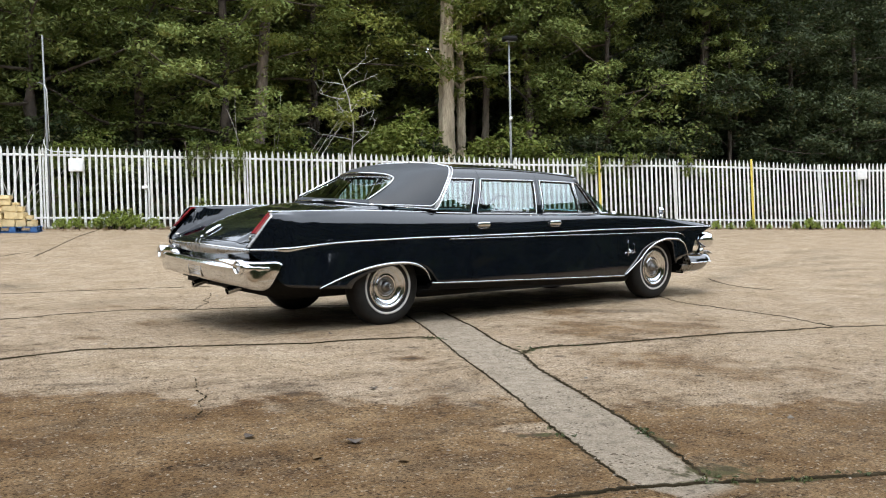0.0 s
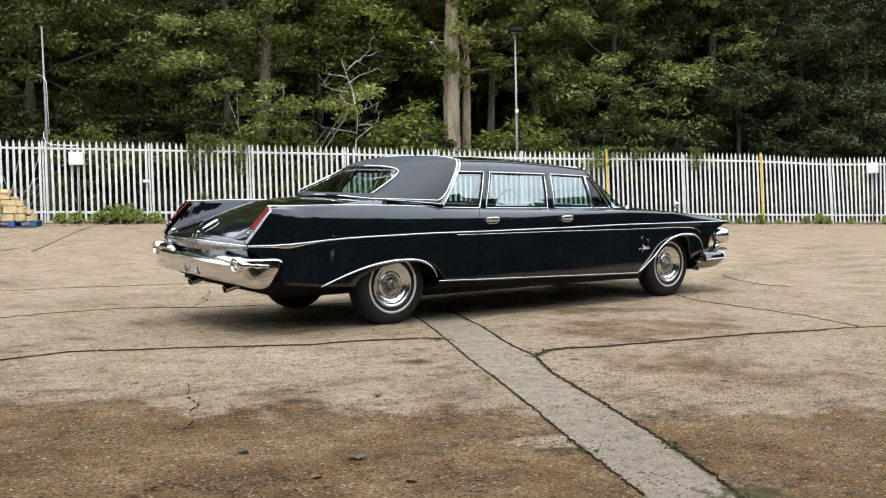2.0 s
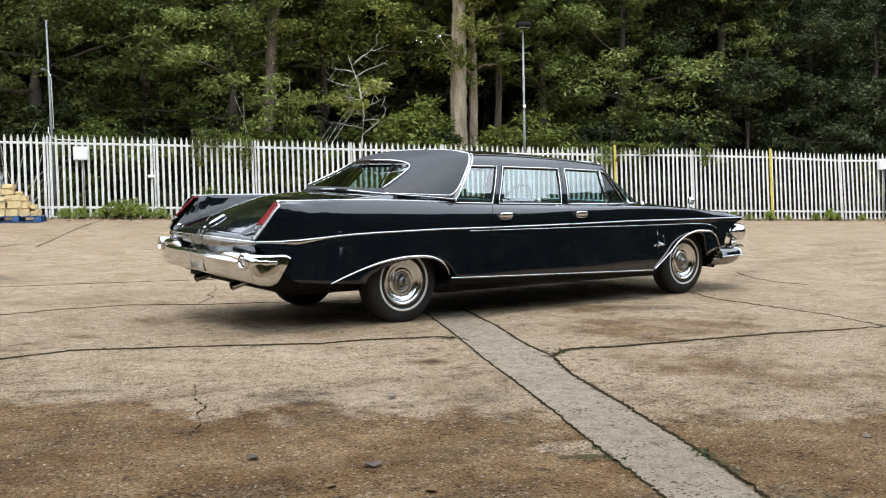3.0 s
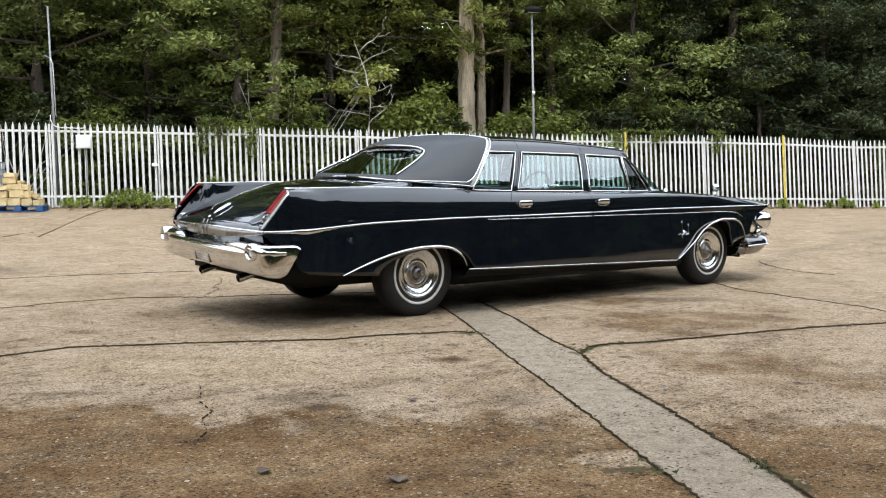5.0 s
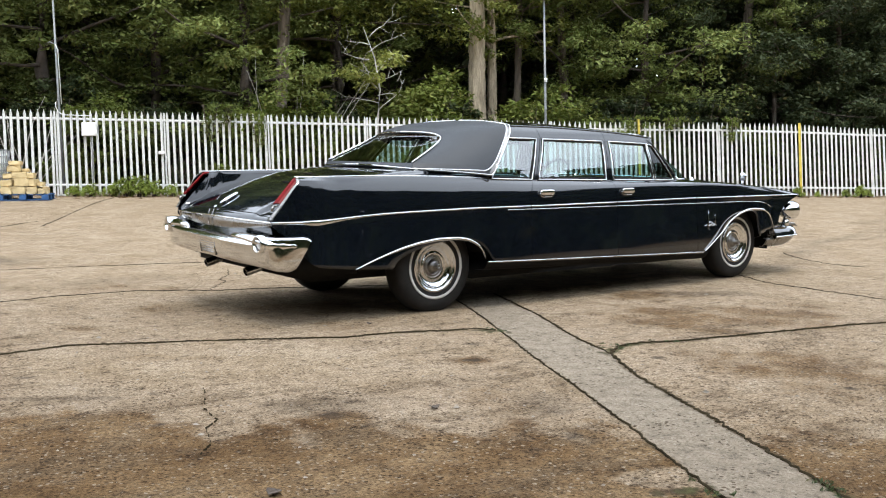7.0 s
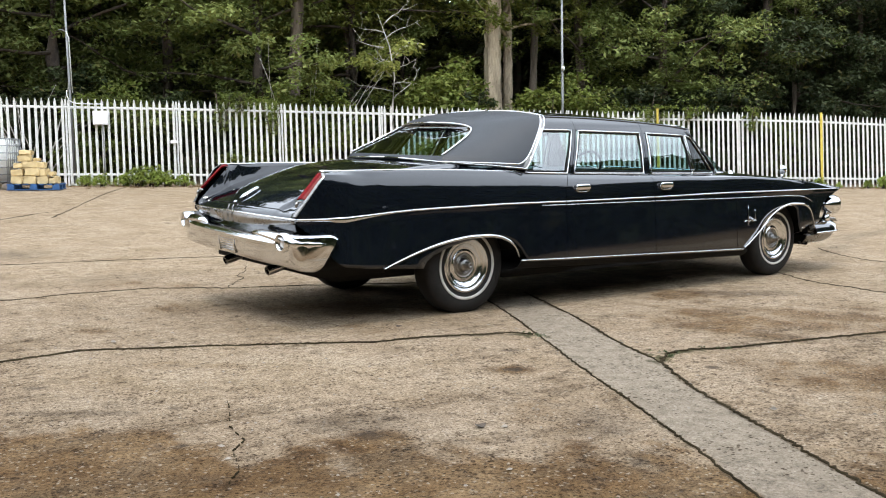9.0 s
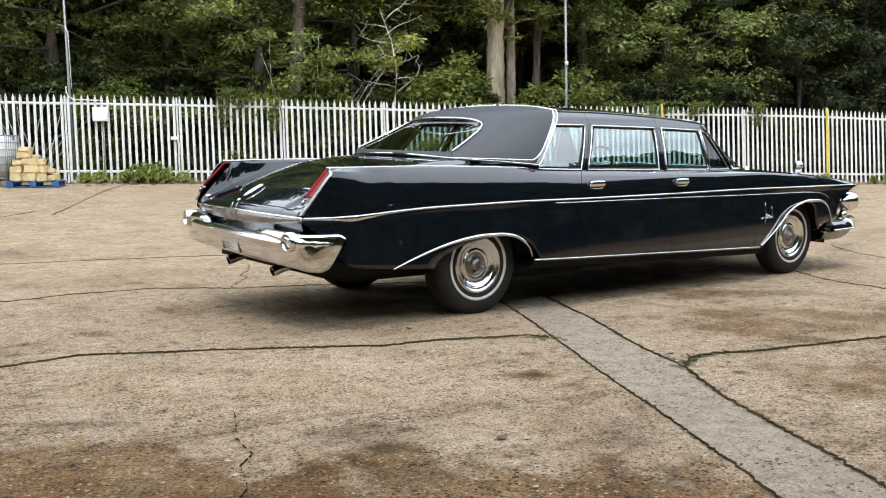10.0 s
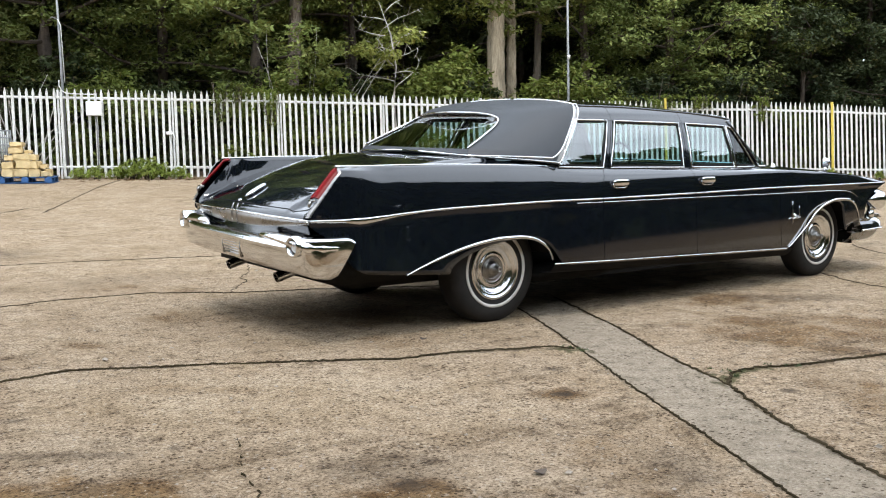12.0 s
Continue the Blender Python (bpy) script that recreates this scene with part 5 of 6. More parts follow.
for sign in (-1, 1):
    for name, pts in WINDOWS.items():
        fr = frame_loop("window_frame", pts, sign)
        pane(name, pts, sign, fr, M_VENTGLASS if name == "vent_window" else M_GLASS, 0.024 if name == "rear_door_window" else 0.0)
        # black rubber channel inside the bright frame
        mid = Vector((sum(p[0] for p in pts) / 4, sum(p[1] for p in pts) / 4))
        inner = [(x + math.copysign(0.012, mid.x - x), z + math.copysign(0.011, mid.y - z)) for x, z in pts]
        seal = frame_loop("window_seal", inner, sign, 0.0085, M_UNDER, fr)
        for v in seal.data.vertices:
            v.co.y -= sign * 0.006
    # pillars between the windows, painted, each in two halves about the door gap
    for (ax, bx, cx, dx) in ((0.968, 0.988, 1.144, 1.112), (0.994, 1.016, 1.160, 1.150), (1.852, 1.878, 1.924, 1.900), (1.884, 1.921, 1.962, 1.930)):
        bm = bmesh.new()
        rows = [[(ax + (dx - ax) * t, sign * side_y(z), z), (bx + (cx - bx) * t, sign * side_y(z), z)] for t, z in ((k / 6, 0.99 + 0.36 * k / 6) for k in range(7))]
        sheet(bm, rows)
        solid(part("door_pillar", bm, M_PAINT, car), 0.02)
    # windscreen pillar
    bm = bmesh.new()
    rows = [[(pillar_x(z) - 0.122 + 0.06 * (z - 1), sign * (side_y(z) - 0.002), z), (pillar_x(z) - 0.085, sign * (side_y(z) + 0.004), z), (pillar_x(z) - 0.062, sign * (side_y(z) - 0.012), z)] for z in run(0.985, 1.385, 10)]
    sheet(bm, rows)
    solid(part("windscreen_pillar", bm, M_PAINT, car), 0.025)


def build_screens():
    def screen(u, v):
        """Windscreen: u across, v up; wrapped at the sides."""
        z = 0.995 + 0.40 * v + 0.035 * (1 - u * u) * v
        y = u * (side_y(min(z, 1.36)) - 0.015)
        return Vector((pillar_x(z) - 0.056 + 0.456 * (1 - abs(u) ** 7) * (1 - 0.70 * v), y, z))

    bm = bmesh.new()
    sheet(bm, [[screen(-1 + 2 * i / 28, j / 8) for j in range(9)] for i in range(29)])
    ws = part("windscreen", bm, M_GLASS, car, "curved windscreen glass")
    ws.visible_shadow = False
    bm = bmesh.new()
    ring = [screen(-1 + 2 * i / 28, 0) for i in range(29)] + [screen(1, j / 8) for j in range(1, 9)] + [screen(1 - 2 * i / 28, 1) for i in range(1, 29)] + [screen(-1, 1 - j / 8) for j in range(1, 8)]
    tube(bm, ring + [ring[0]], 0.008, 8)
    part("windscreen_frame", bm, M_CHROME, ws)
    # cowl between bonnet and screen
    bm = bmesh.new()
    sheet(bm, [[screen(-1 + 2 * i / 28, 0) + Vector((-0.02, 0, -0.02)), Vector((3.34, (-1 + 2 * i / 28) * 0.9, 0.975 + 0.03 * (1 - (-1 + 2 * i / 28) ** 2)))] for i in range(29)])
    solid(part("cowl", bm, M_PAINT, car), 0.01)

    # rear window and vinyl
    def rear_edge(k):
        """Edge of the rear window from the top centre (0) by the corner to its bottom corner (1)."""
        pts = [(0.0, (0.322, 0.0, 1.390)), (0.22, (0.336, 0.22, 1.386)), (0.38, (0.356, 0.38, 1.374)), (0.48, (0.366, 0.475, 1.352)), (0.58, (0.325, 0.53, 1.318)), (0.78, (0.15, 0.59, 1.226)), (1.0, (-0.03, 0.635, 1.140))]
        return Vector([curve(k, [(t, p[i]) for t, p in pts]) for i in range(3)])

    def front_edge(k):
        """The strip before the vinyl, from the roof's centre (0) to the waist (1)."""
        if k < 0.5:
            v = k / 0.5
            x = 0.835 + 0.06 * (1 - v * v)
            return Vector(roof_point(x, v))
        t = (k - 0.5) / 0.5
        z = 1.452 + (1.062 - 1.452) * t
        return Vector((strip_x(z), side_y(z) + 0.004, z))

    def vinyl(k, s):
        a, b = front_edge(k), rear_edge(min(1.0, k * 1.0))
        p = a.lerp(b, s)
        out = Vector((-0.25, 0.55 * k + 0.05, 0.75 * (1 - k) + 0.25)).normalized()
        return p + out * (0.16 * (0.35 + 0.65 * (1 - k) * 0.6 + 0.25 * k) * s * (1 - s))

    for sign in (-1, 1):
        flip = Vector((1, sign, 1))
        bm = bmesh.new()
        rows = [[vinyl(i / 28, j / 12) * flip for j in range(13)] for i in range(29)]
        foot = [vinyl(1, j / 12) for j in range(13)]
        base = [Vector((p.x - 0.03 * j / 12, p.y + 0.014, 1.044 + 0.045 * (j / 12) ** 0.8)) for j, p in enumerate(foot)]
        rows.append([p * flip for p in base])
        sheet(bm, rows)
        vin = solid(part("vinyl_roof", bm, M_VINYL, car, "matt dark grey grained vinyl roof covering"), 0.008)
        # two bright strips: down the front edge, round the lower corner and back along the waist
        tail_line = [Vector((-0.098, 0.58, 1.101)), Vector((-0.115, 0.42, 1.109)), Vector((-0.122, 0.22, 1.115)), Vector((-0.124, 0.0, 1.117))]
        for dx, lift, last, r in ((0.008, 0.030, 26, 0.0062), (0.046, 0.0, 29, 0.0058)):
            edge = [front_edge(k / 30) + Vector((dx, 0.005 if k > 15 else 0, 0.004)) for k in range(last + 1)]
            low = [p + Vector((0, 0.012, 0.007 + lift * (1 - j / 12))) for j, p in enumerate(base)][1 if lift else 0:]
            a, b = edge[-1], low[0]
            c = Vector((a.x + (b.x - a.x) * 0.45 - 0.006, (a.y + b.y) / 2 + 0.004, b.z + 0.012 - 0.3 * min(0.0, a.z - b.z - 0.03)))
            bend = [a * (1 - t) ** 2 + c * 2 * t * (1 - t) + b * t * t for t in (0.25, 0.5, 0.75)]
            bm = bmesh.new()
            tube(bm, [p * flip for p in edge + bend + low + tail_line], r, 8)
            part("roof_strip", bm, M_CHROME, vin, "bright strip along the vinyl edge")
        # painted bed between the two strips
        bm = bmesh.new()
        bed = [front_edge(k / 30) + Vector((0, 0.002 if k > 15 else 0, 0.001)) for k in range(31)]
        sheet(bm, [[p * flip, (p + Vector((0.025, 0.001, 0))) * flip, (p + Vector((0.056, 0, -0.002))) * flip] for p in bed])
        solid(part("strip_bed", bm, M_SATIN, vin), 0.004)
        # plain black panel carrying the waist from the vinyl to the fin
        bm = bmesh.new()
        rows = []
        for j, p in enumerate(base):
            x = p.x
            e = Vector((x, half(x, curve(x, SHOULDER)) - 0.028, curve(x, SHOULDER)))
            rows.append([(p + Vector((0, -0.012, -0.018))).lerp(e, t) * flip + Vector((0, 0, -0.012 * math.sin(math.pi * t))) for t in (0, 0.2, 0.4, 0.6, 0.8, 1.0)])
        sheet(bm, rows)
        solid(part("waist_panel", bm, M_PAINT, car), 0.006)
    # glass
    bm = bmesh.new()
    rows = []
    ks = run(0.0, 1.0, 16)
    for k in ks:
        e = rear_edge(k)
        f = max(0.0, (1.398 - e.z) / 0.256)
        rows.append([Vector((e.x - 0.09 * (1 - (u * u)) * f * 0.6, e.y * u, e.z)) for u in run(-1, 1, 16)])
    sheet(bm, [r for r in rows])
    rw = part("rear_window", bm, M_DARKGLASS, car, "dark wrapped rear window glass")
    rw.visible_shadow = False
    bm = bmesh.new()
    tube(bm, [p + Vector((-0.006, 0, 0.006)) for p in [rear_edge(k) for k in ks[::-1]] + [rear_edge(k) * Vector((1, -1, 1)) for k in ks[1:]]], 0.0065, 8)
    part("window_frame", bm, M_CHROME, rw)
    # vinyl sill under the rear window
    bm = bmesh.new()
    sheet(bm, [[Vector((-0.03 - 0.054 * (1 - u * u), 0.635 * u, 1.140)), Vector((-0.124 + 0.055 * u * u, 0.668 * u, 1.110 - 0.028 * u * u))] for u in run(-1, 1, 16)])
    solid(part("vinyl_sill", bm, M_VINYL, car), 0.006)


build_screens()


# ---- bumpers, exhausts, lamps ----
def bumper_plan(t, x_mid, x_corner, y_corner, x_end, y_end, way):
    """Plan line of a bumper, t from -1 to 1."""
    a = abs(t)
    s = 1 if t >= 0 else -1
    if a < 0.72:
        u = a / 0.72
        return Vector((x_mid + (x_corner - x_mid) * u ** 3, s * y_corner * u, 0)), Vector((way, s * 0.12 * u, 0)).normalized()
    u = (a - 0.72) / 0.28
    q = Vector((x_corner, y_corner)) * (1 - u) ** 2 + Vector((x_corner - way * 0.02 * 1, y_corner + 0.10)) * 2 * u * (1 - u) + Vector((x_end, y_end)) * u * u
    o = Vector((way * (1 - u), s * (0.12 + 0.88 * u), 0)).normalized()
    return Vector((q.x, s * q.y, 0)), o


def build_bumper(name, prof, plan, parent, label, rake=0.0, material=None):
    bm = bmesh.new()
    rows = []
    for t in run(-1, 1, 120):
        p, o = plan(t)
        pull = min(1.0, max(0.0, (abs(t) - 0.76) / 0.24)) ** 1.3 * rake
        rows.append([p + o * d + Vector((pull * (0.645 - z) / 0.235, 0.0, z)) for d, z in prof(abs(t))])
    sheet(bm, rows)
    return solid(part(name, bm, material or M_CHROME, parent, label), 0.006, 1.0)


def rear_prof(a):
    """Shelf, rounded upper rail and tall lower face; the ends rise into a plain plate."""
    e = min(1.0, max(0.0, (a - 0.60) / 0.14))
    e = e * e * (3 - 2 * e)
    g = 1.0 - e
    top = 0.612 + 0.033 * e - 0.022 * max(0.0, (a - 0.965) / 0.035) ** 2
    low = 0.450 - 0.012 * min(1.0, a / 0.6) - 0.030 * max(0.0, (a - 0.6) / 0.4) + 0.016 * max(0.0, (a - 0.965) / 0.035) ** 2
    return [(-0.11 * g - 0.05 * e, top - 0.006), (-0.04, top), (-0.010, top), (0.003, top - 0.005), (0.003 + 0.009 * g, top - 0.016), (0.004 + 0.012 * g, top - 0.030), (0.005 + 0.006 * g, top - 0.043), (0.006 - 0.004 * g, top - 0.052), (0.006 - 0.004 * g, top - 0.075), (0.005 - 0.005 * g, (top + low) / 2 - 0.02), (0.000 - 0.004 * g, low + 0.035), (-0.009, low + 0.012), (-0.022, low + 0.002), (-0.045, low), (-0.08, low + 0.012)]


def front_prof(a):
    e = min(1.0, max(0.0, (a - 0.66) / 0.22))
    low = 0.385 - 0.105 * e
    q = max(0.0, (a - 0.88) / 0.12)
    return [(-0.12, 0.455 - 0.075 * q), (-0.05, 0.458 - 0.075 * q), (-0.020, 0.446 - 0.065 * q), (0.006, 0.430 - 0.05 * q), (0.022, 0.405 - 0.03 * q), (0.030, 0.385 - 0.015 * q), (0.022, low + 0.075), (0.004, low + 0.045), (-0.022, low + 0.020), (-0.05, low + 0.006), (-0.09, low + 0.010)]


rear_bumper = build_bumper("rear_bumper", rear_prof, lambda t: bumper_plan(t, -1.492, -1.418, 0.826, -1.100, 0.925, -1), car, "massive chrome rear bumper", -0.148)
front_bumper = build_bumper("front_bumper", front_prof, lambda t: bumper_plan(t, 4.95, 4.84, 0.86, 4.175, 0.972, 1), car, "dull chrome front bumper", 0.0, M_SATIN)
# black sheet over the front bumper's top paints its dark reflection; bright bead below
bm = bmesh.new()
rows = []
for t in run(-0.995, 0.995, 90):
    p, o = bumper_plan(t, 4.95, 4.84, 0.86, 4.285, 0.990, 1)
    rows.append([p + o * d + Vector((0, 0, z)) for d, z in ((-0.15, 0.514), (-0.09, 0.510), (-0.03, 0.490), (0.010, 0.462), (0.030, 0.430), (0.040, 0.396))])
sheet(bm, rows)
solid(part("bumper_filler", bm, M_PAINT, front_bumper, "black sheet on the bumper top in place of a dark reflection"), 0.004)
bm = bmesh.new()
tube(bm, [r[-1] + Vector((0, 0, -0.004)) for r in rows], 0.010, 8)
part("bumper_bead", bm, M_CHROME, front_bumper, "bright chrome bead")
for sign in (-1, 1):
    # pointed blade standing proud above the corner of the front bumper
    bm = bmesh.new()
    tube(bm, [(4.68, sign * 0.82, 0.515), (4.78, sign * 0.84, 0.508), (4.90, sign * 0.84, 0.492), (4.985, sign * 0.83, 0.470)], [0.008, 0.016, 0.018, 0.004], 10)
    part("bumper_blade", bm, M_SATIN, front_bumper, "dull chrome blade above the bumper corner")
    # round reversing lamps in bullet housings
    bm = bmesh.new()
    vs = lathe(bm, [(0.044, -0.058), (0.047, -0.078), (0.054, -0.084), (0.062, -0.074), (0.063, -0.02), (0.065, 0.06), (0.058, 0.16), (0.035, 0.26), (0.0, 0.30)], 28, "x")
    bmesh.ops.transform(bm, matrix=Matrix.Translation((-1.388, sign * 0.788, 0.600)) @ Matrix.Rotation(-sign * 0.10, 4, "Z"), verts=bm.verts[:])
    pod = part("lamp_pod", bm, M_CHROME, rear_bumper, "chrome bullet-shaped lamp housing")
    bm = bmesh.new()
    lathe(bm, [(0.0, -0.072), (0.018, -0.070), (0.034, -0.062), (0.038, -0.056)], 24, "x")
    bmesh.ops.transform(bm, matrix=Matrix.Translation((-1.388, sign * 0.788, 0.600)) @ Matrix.Rotation(-sign * 0.10, 4, "Z"), verts=bm.verts[:])
    part("lamp_lens", bm, M_LENS, rear_bumper, "clear round lamp lens")
    bm = bmesh.new()
    lathe(bm, [(0.037, -0.058), (0.041, -0.060), (0.046, -0.058)], 24, "x")
    bmesh.ops.transform(bm, matrix=Matrix.Translation((-1.388, sign * 0.788, 0.600)) @ Matrix.Rotation(-sign * 0.10, 4, "Z"), verts=bm.verts[:])
    part("gasket", bm, M_UNDER, rear_bumper, "black rubber lamp gasket")
    # the housing fades into the bumper towards the corner
    bm = bmesh.new()
    tube(bm, [(-1.41, sign * 0.806, 0.597), (-1.37, sign * 0.844, 0.592), (-1.31, sign * 0.882, 0.588), (-1.24, sign * 0.904, 0.588), (-1.15, sign * 0.922, 0.590)], [0.058, 0.053, 0.044, 0.032, 0.008], 16)
    part("lamp_fairing", bm, M_CHROME, rear_bumper)
    # raised blade from the lamp inwards, tapering to nothing on the shelf
    bm = bmesh.new()
    tube(bm, [(-1.395, sign * 0.80, 0.604), (-1.414, sign * 0.70, 0.618), (-1.430, sign * 0.60, 0.626), (-1.444, sign * 0.50, 0.630), (-1.452, sign * 0.42, 0.630), (-1.456, sign * 0.36, 0.618)], [0.058, 0.052, 0.044, 0.036, 0.026, 0.006], 16, flat=(1.1, 0.72))
    part("bumper_guard", bm, M_CHROME, rear_bumper)
    # exhaust tail pipe
    bm = bmesh.new()
    d = Vector((-0.93, 0, -0.27)).normalized()
    e = Vector((-1.335, sign * 0.343, 0.336))
    tube(bm, [e - d * 0.36, e], 0.033, 16, cap=False)
    tube(bm, [e, e - d * 0.12], 0.027, 16, cap=False)
    pipe = solid(part("exhaust_pipe", bm, M_CHROME, car, "chromed exhaust pipe"), 0.002)
    # paired headlamps in free-standing pods under the fender tips
    for y in (0.885, 0.68):
        bm = bmesh.new()
        lathe(bm, [(0.0, -0.115), (0.045, -0.10), (0.078, -0.06), (0.092, -0.01), (0.096, 0.04), (0.098, 0.07), (0.085, 0.078)], 28, "x")
        bmesh.ops.translate(bm, vec=(4.715, sign * y, 0.652), verts=bm.verts[:])
        pod = part("headlamp", bm, M_CHROME, car, "free-standing chrome headlamp pod")
        bm = bmesh.new()
        lathe(bm, [(0.085, 0.074), (0.05, 0.09), (0.0, 0.096)], 24, "x")
        bmesh.ops.translate(bm, vec=(4.715, sign * y, 0.652), verts=bm.verts[:])
        part("headlamp_lens", bm, M_LENS, pod)
        bm = bmesh.new()
        tube(bm, [(4.69, sign * y, 0.575), (4.66, sign * y, 0.47)], [0.03, 0.045], 12)
        part("headlamp_stalk", bm, M_CHROME, pod)
# ribbed plate in the middle of the bumper
for k in range(5):
    bm = bmesh.new()
    box(bm, -1.496, -0.05, 0.478 + 0.017 * k, 0.010, 0.20, 0.007, 0.002)
    part("plate_rib", bm, M_STEEL, rear_bumper)
for y in (0.075, -0.175):
    bm = bmesh.new()
    tube(bm, [(-1.494, y, 0.566), (-1.497, y - 0.004, 0.52), (-1.494, y - 0.02, 0.462)], 0.006, 8)
    part("plate_frame", bm, M_SATIN, rear_bumper)


# ---- wheels ----
def build_wheel(x, sign):
    bm = bmesh.new()
    lathe(bm, [(0.190, -0.080), (0.225, -0.098), (0.285, -0.104), (0.330, -0.094), (0.352, -0.075), (0.361, -0.055), (0.363, 0.0), (0.361, 0.055), (0.352, 0.075), (0.330, 0.094), (0.29, 0.104), (0.205, 0.085)], 56)
    tyre = part("tyre", bm, M_RUBBER, car, "black tyre with thin white band")
    bm = bmesh.new()
    lathe(bm, [(0.232, -0.094), (0.234, -0.1000), (0.253, -0.1045), (0.255, -0.1000)], 56)
    part("whitewall", bm, M_WHITEWALL, tyre, "white sidewall band")
    bm = bmesh.new()
    lathe(bm, [(0.202, -0.076), (0.205, -0.094), (0.196, -0.101), (0.185, -0.096), (0.172, -0.082), (0.166, -0.084), (0.160, -0.078), (0.145, -0.068), (0.125, -0.060), (0.112, -0.058), (0.108, -0.066), (0.100, -0.068), (0.094, -0.062), (0.088, -0.064)], 56)
    part("wheel_cover", bm, M_COVER, tyre, "polished dished wheel cover")
    bm = bmesh.new()
    lathe(bm, [(0.089, -0.066), (0.084, -0.061), (0.074, -0.060), (0.072, -0.066), (0.064, -0.066), (0.062, -0.058), (0.056, -0.056), (0.052, -0.070), (0.048, -0.076)], 40)
    part("hub_ring", bm, M_STEEL, tyre, "dull steel hub recess")
    bm = bmesh.new()
    lathe(bm, [(0.048, -0.075), (0.044, -0.088), (0.034, -0.092), (0.024, -0.096), (0.022, -0.138), (0.019, -0.142), (0.010, -0.142), (0.008, -0.136), (0.0, -0.135)], 32)
    part("hub_cap", bm, M_STEEL, tyre, "chrome hub cap")
    tyre.matrix_basis = Matrix.Translation((x, sign * 0.795, 0.351 if x == 0.0 else 0.356)) @ Matrix.Rotation(0 if sign < 0 else math.pi, 4, "Z")


for sign in (-1, 1):
    build_wheel(0.0, sign)
    build_wheel(WHEELBASE, sign)

# ---- underside and cabin ----
bm = bmesh.new()
box(bm, 1.75, 0, 0.33, 5.4, 1.24, 0.14, 0.03)
box(bm, 1.75, 0, 0.27, 2.75, 1.72, 0.10, 0.03)
box(bm, -0.92, 0, 0.44, 0.62, 1.70, 0.22, 0.05)
part("floor_pan", bm, M_UNDER, car, "dirty black underside")
bm = bmesh.new()
tube(bm, [(0, -0.72, 0.358), (0, 0.72, 0.358)], 0.05, 10)
box(bm, 0, 0, 0.36, 0.3, 0.34, 0.24, 0.08)
part("rear_axle", bm, M_UNDER, car)
bm = bmesh.new()
tube(bm, [(WHEELBASE, -0.72, 0.33), (WHEELBASE, 0.72, 0.33)], 0.05, 10)
part("front_axle", bm, M_UNDER, car)
for sign in (-1, 1):
    # splash apron closing the front of the wheel opening
    bm = bmesh.new()
    sheet(bm, [[(4.255 + 0.02 * (z - 0.27), sign * y, z) for y in (0.45, 0.70, 0.85, 0.955)] for z in (0.27, 0.36, 0.46, 0.58)])
    solid(part("splash_apron", bm, M_UNDER, car), 0.01)
for sign in (-1, 1):
    for x in (0.0, WHEELBASE):
        bm = bmesh.new()
        rows = []
        for k in range(17):
            a = math.pi * (0.10 + 0.80 * k / 16)
            rows.append([(x + (-0.15 if x == 0.0 else -0.08) + 0.60 * math.cos(a), sign * y, 0.30 + 0.44 * math.sin(a) if x == 0.0 else 0.28 + 0.44 * math.sin(a)) for y in (0.60, 0.96)])
        sheet(bm, rows)
        sheet(bm, [[r[0], (x - 0.10, r[0][1], 0.30)] for r in rows])
        part("wheel_housing", bm, M_UNDER, car)


def seat(x, y, w, depth, h):
    bm = bmesh.new()
    box(bm, x, y, 0.52, depth, w, 0.22, 0.06)
    ob = part("seat", bm, M_SEAT, car, "grey bench seat")
    bm = bmesh.new()
    box(bm, x - depth / 2 - 0.02, y, 0.56 + h / 2, 0.16, w, h, 0.06, Matrix.Rotation(-0.22, 4, "Y"))
    part("backrest", bm, M_SEAT, ob)


seat(0.42, 0, 1.5, 0.55, 0.44)
seat(2.15, 0, 1.5, 0.52, 0.40)
bm = bmesh.new()
box(bm, 2.78, 0, 0.90, 0.28, 1.6, 0.16, 0.05)
part("dashboard", bm, M_UNDER, car)
bm = bmesh.new()
ring = [(0.0, 0.20 * math.cos(a), 0.20 * math.sin(a)) for a in run(0, 2 * math.pi, 32)]
tube(bm, ring, 0.011, 8, up=Vector((1, 0, 0)))
tube(bm, [(0, -0.2, 0), (0.02, 0, 0), (0, 0.2, 0)], 0.012, 8)
tube(bm, [(0.02, 0, 0), (0.4, 0, 0)], 0.025, 8)
bmesh.ops.transform(bm, matrix=Matrix.Translation((2.50, 0.40, 0.98)) @ Matrix.Rotation(0.45, 4, "Y"), verts=bm.verts[:])
part("steering_wheel", bm, M_SEAT, car, "thin-rimmed steering wheel")


# the body leans a little on its springs towards the car's right, the rear bumper a little more
for ob in car.children_recursive:
    if ob.name.split(".")[0] in ("tyre", "whitewall", "wheel_cover", "hub_ring", "hub_cap", "rear_axle", "front_axle"):
        continue
    bent = 0.020 if ob == rear_bumper or ob.parent == rear_bumper else 0.0
    dy = ob.location.y
    for v in ob.data.vertices:
        y = v.co.y + dy
        v.co.z += 0.020 * (y + 0.95) + bent * y

# ---- stone stack, water tank, weeds and litter ----
def ground_pose(x, y, turn=0.0):
    return pose(x, y, float(rise(x, y)), 0, 0, turn)


PILE = Vector((1.95, 18.23))


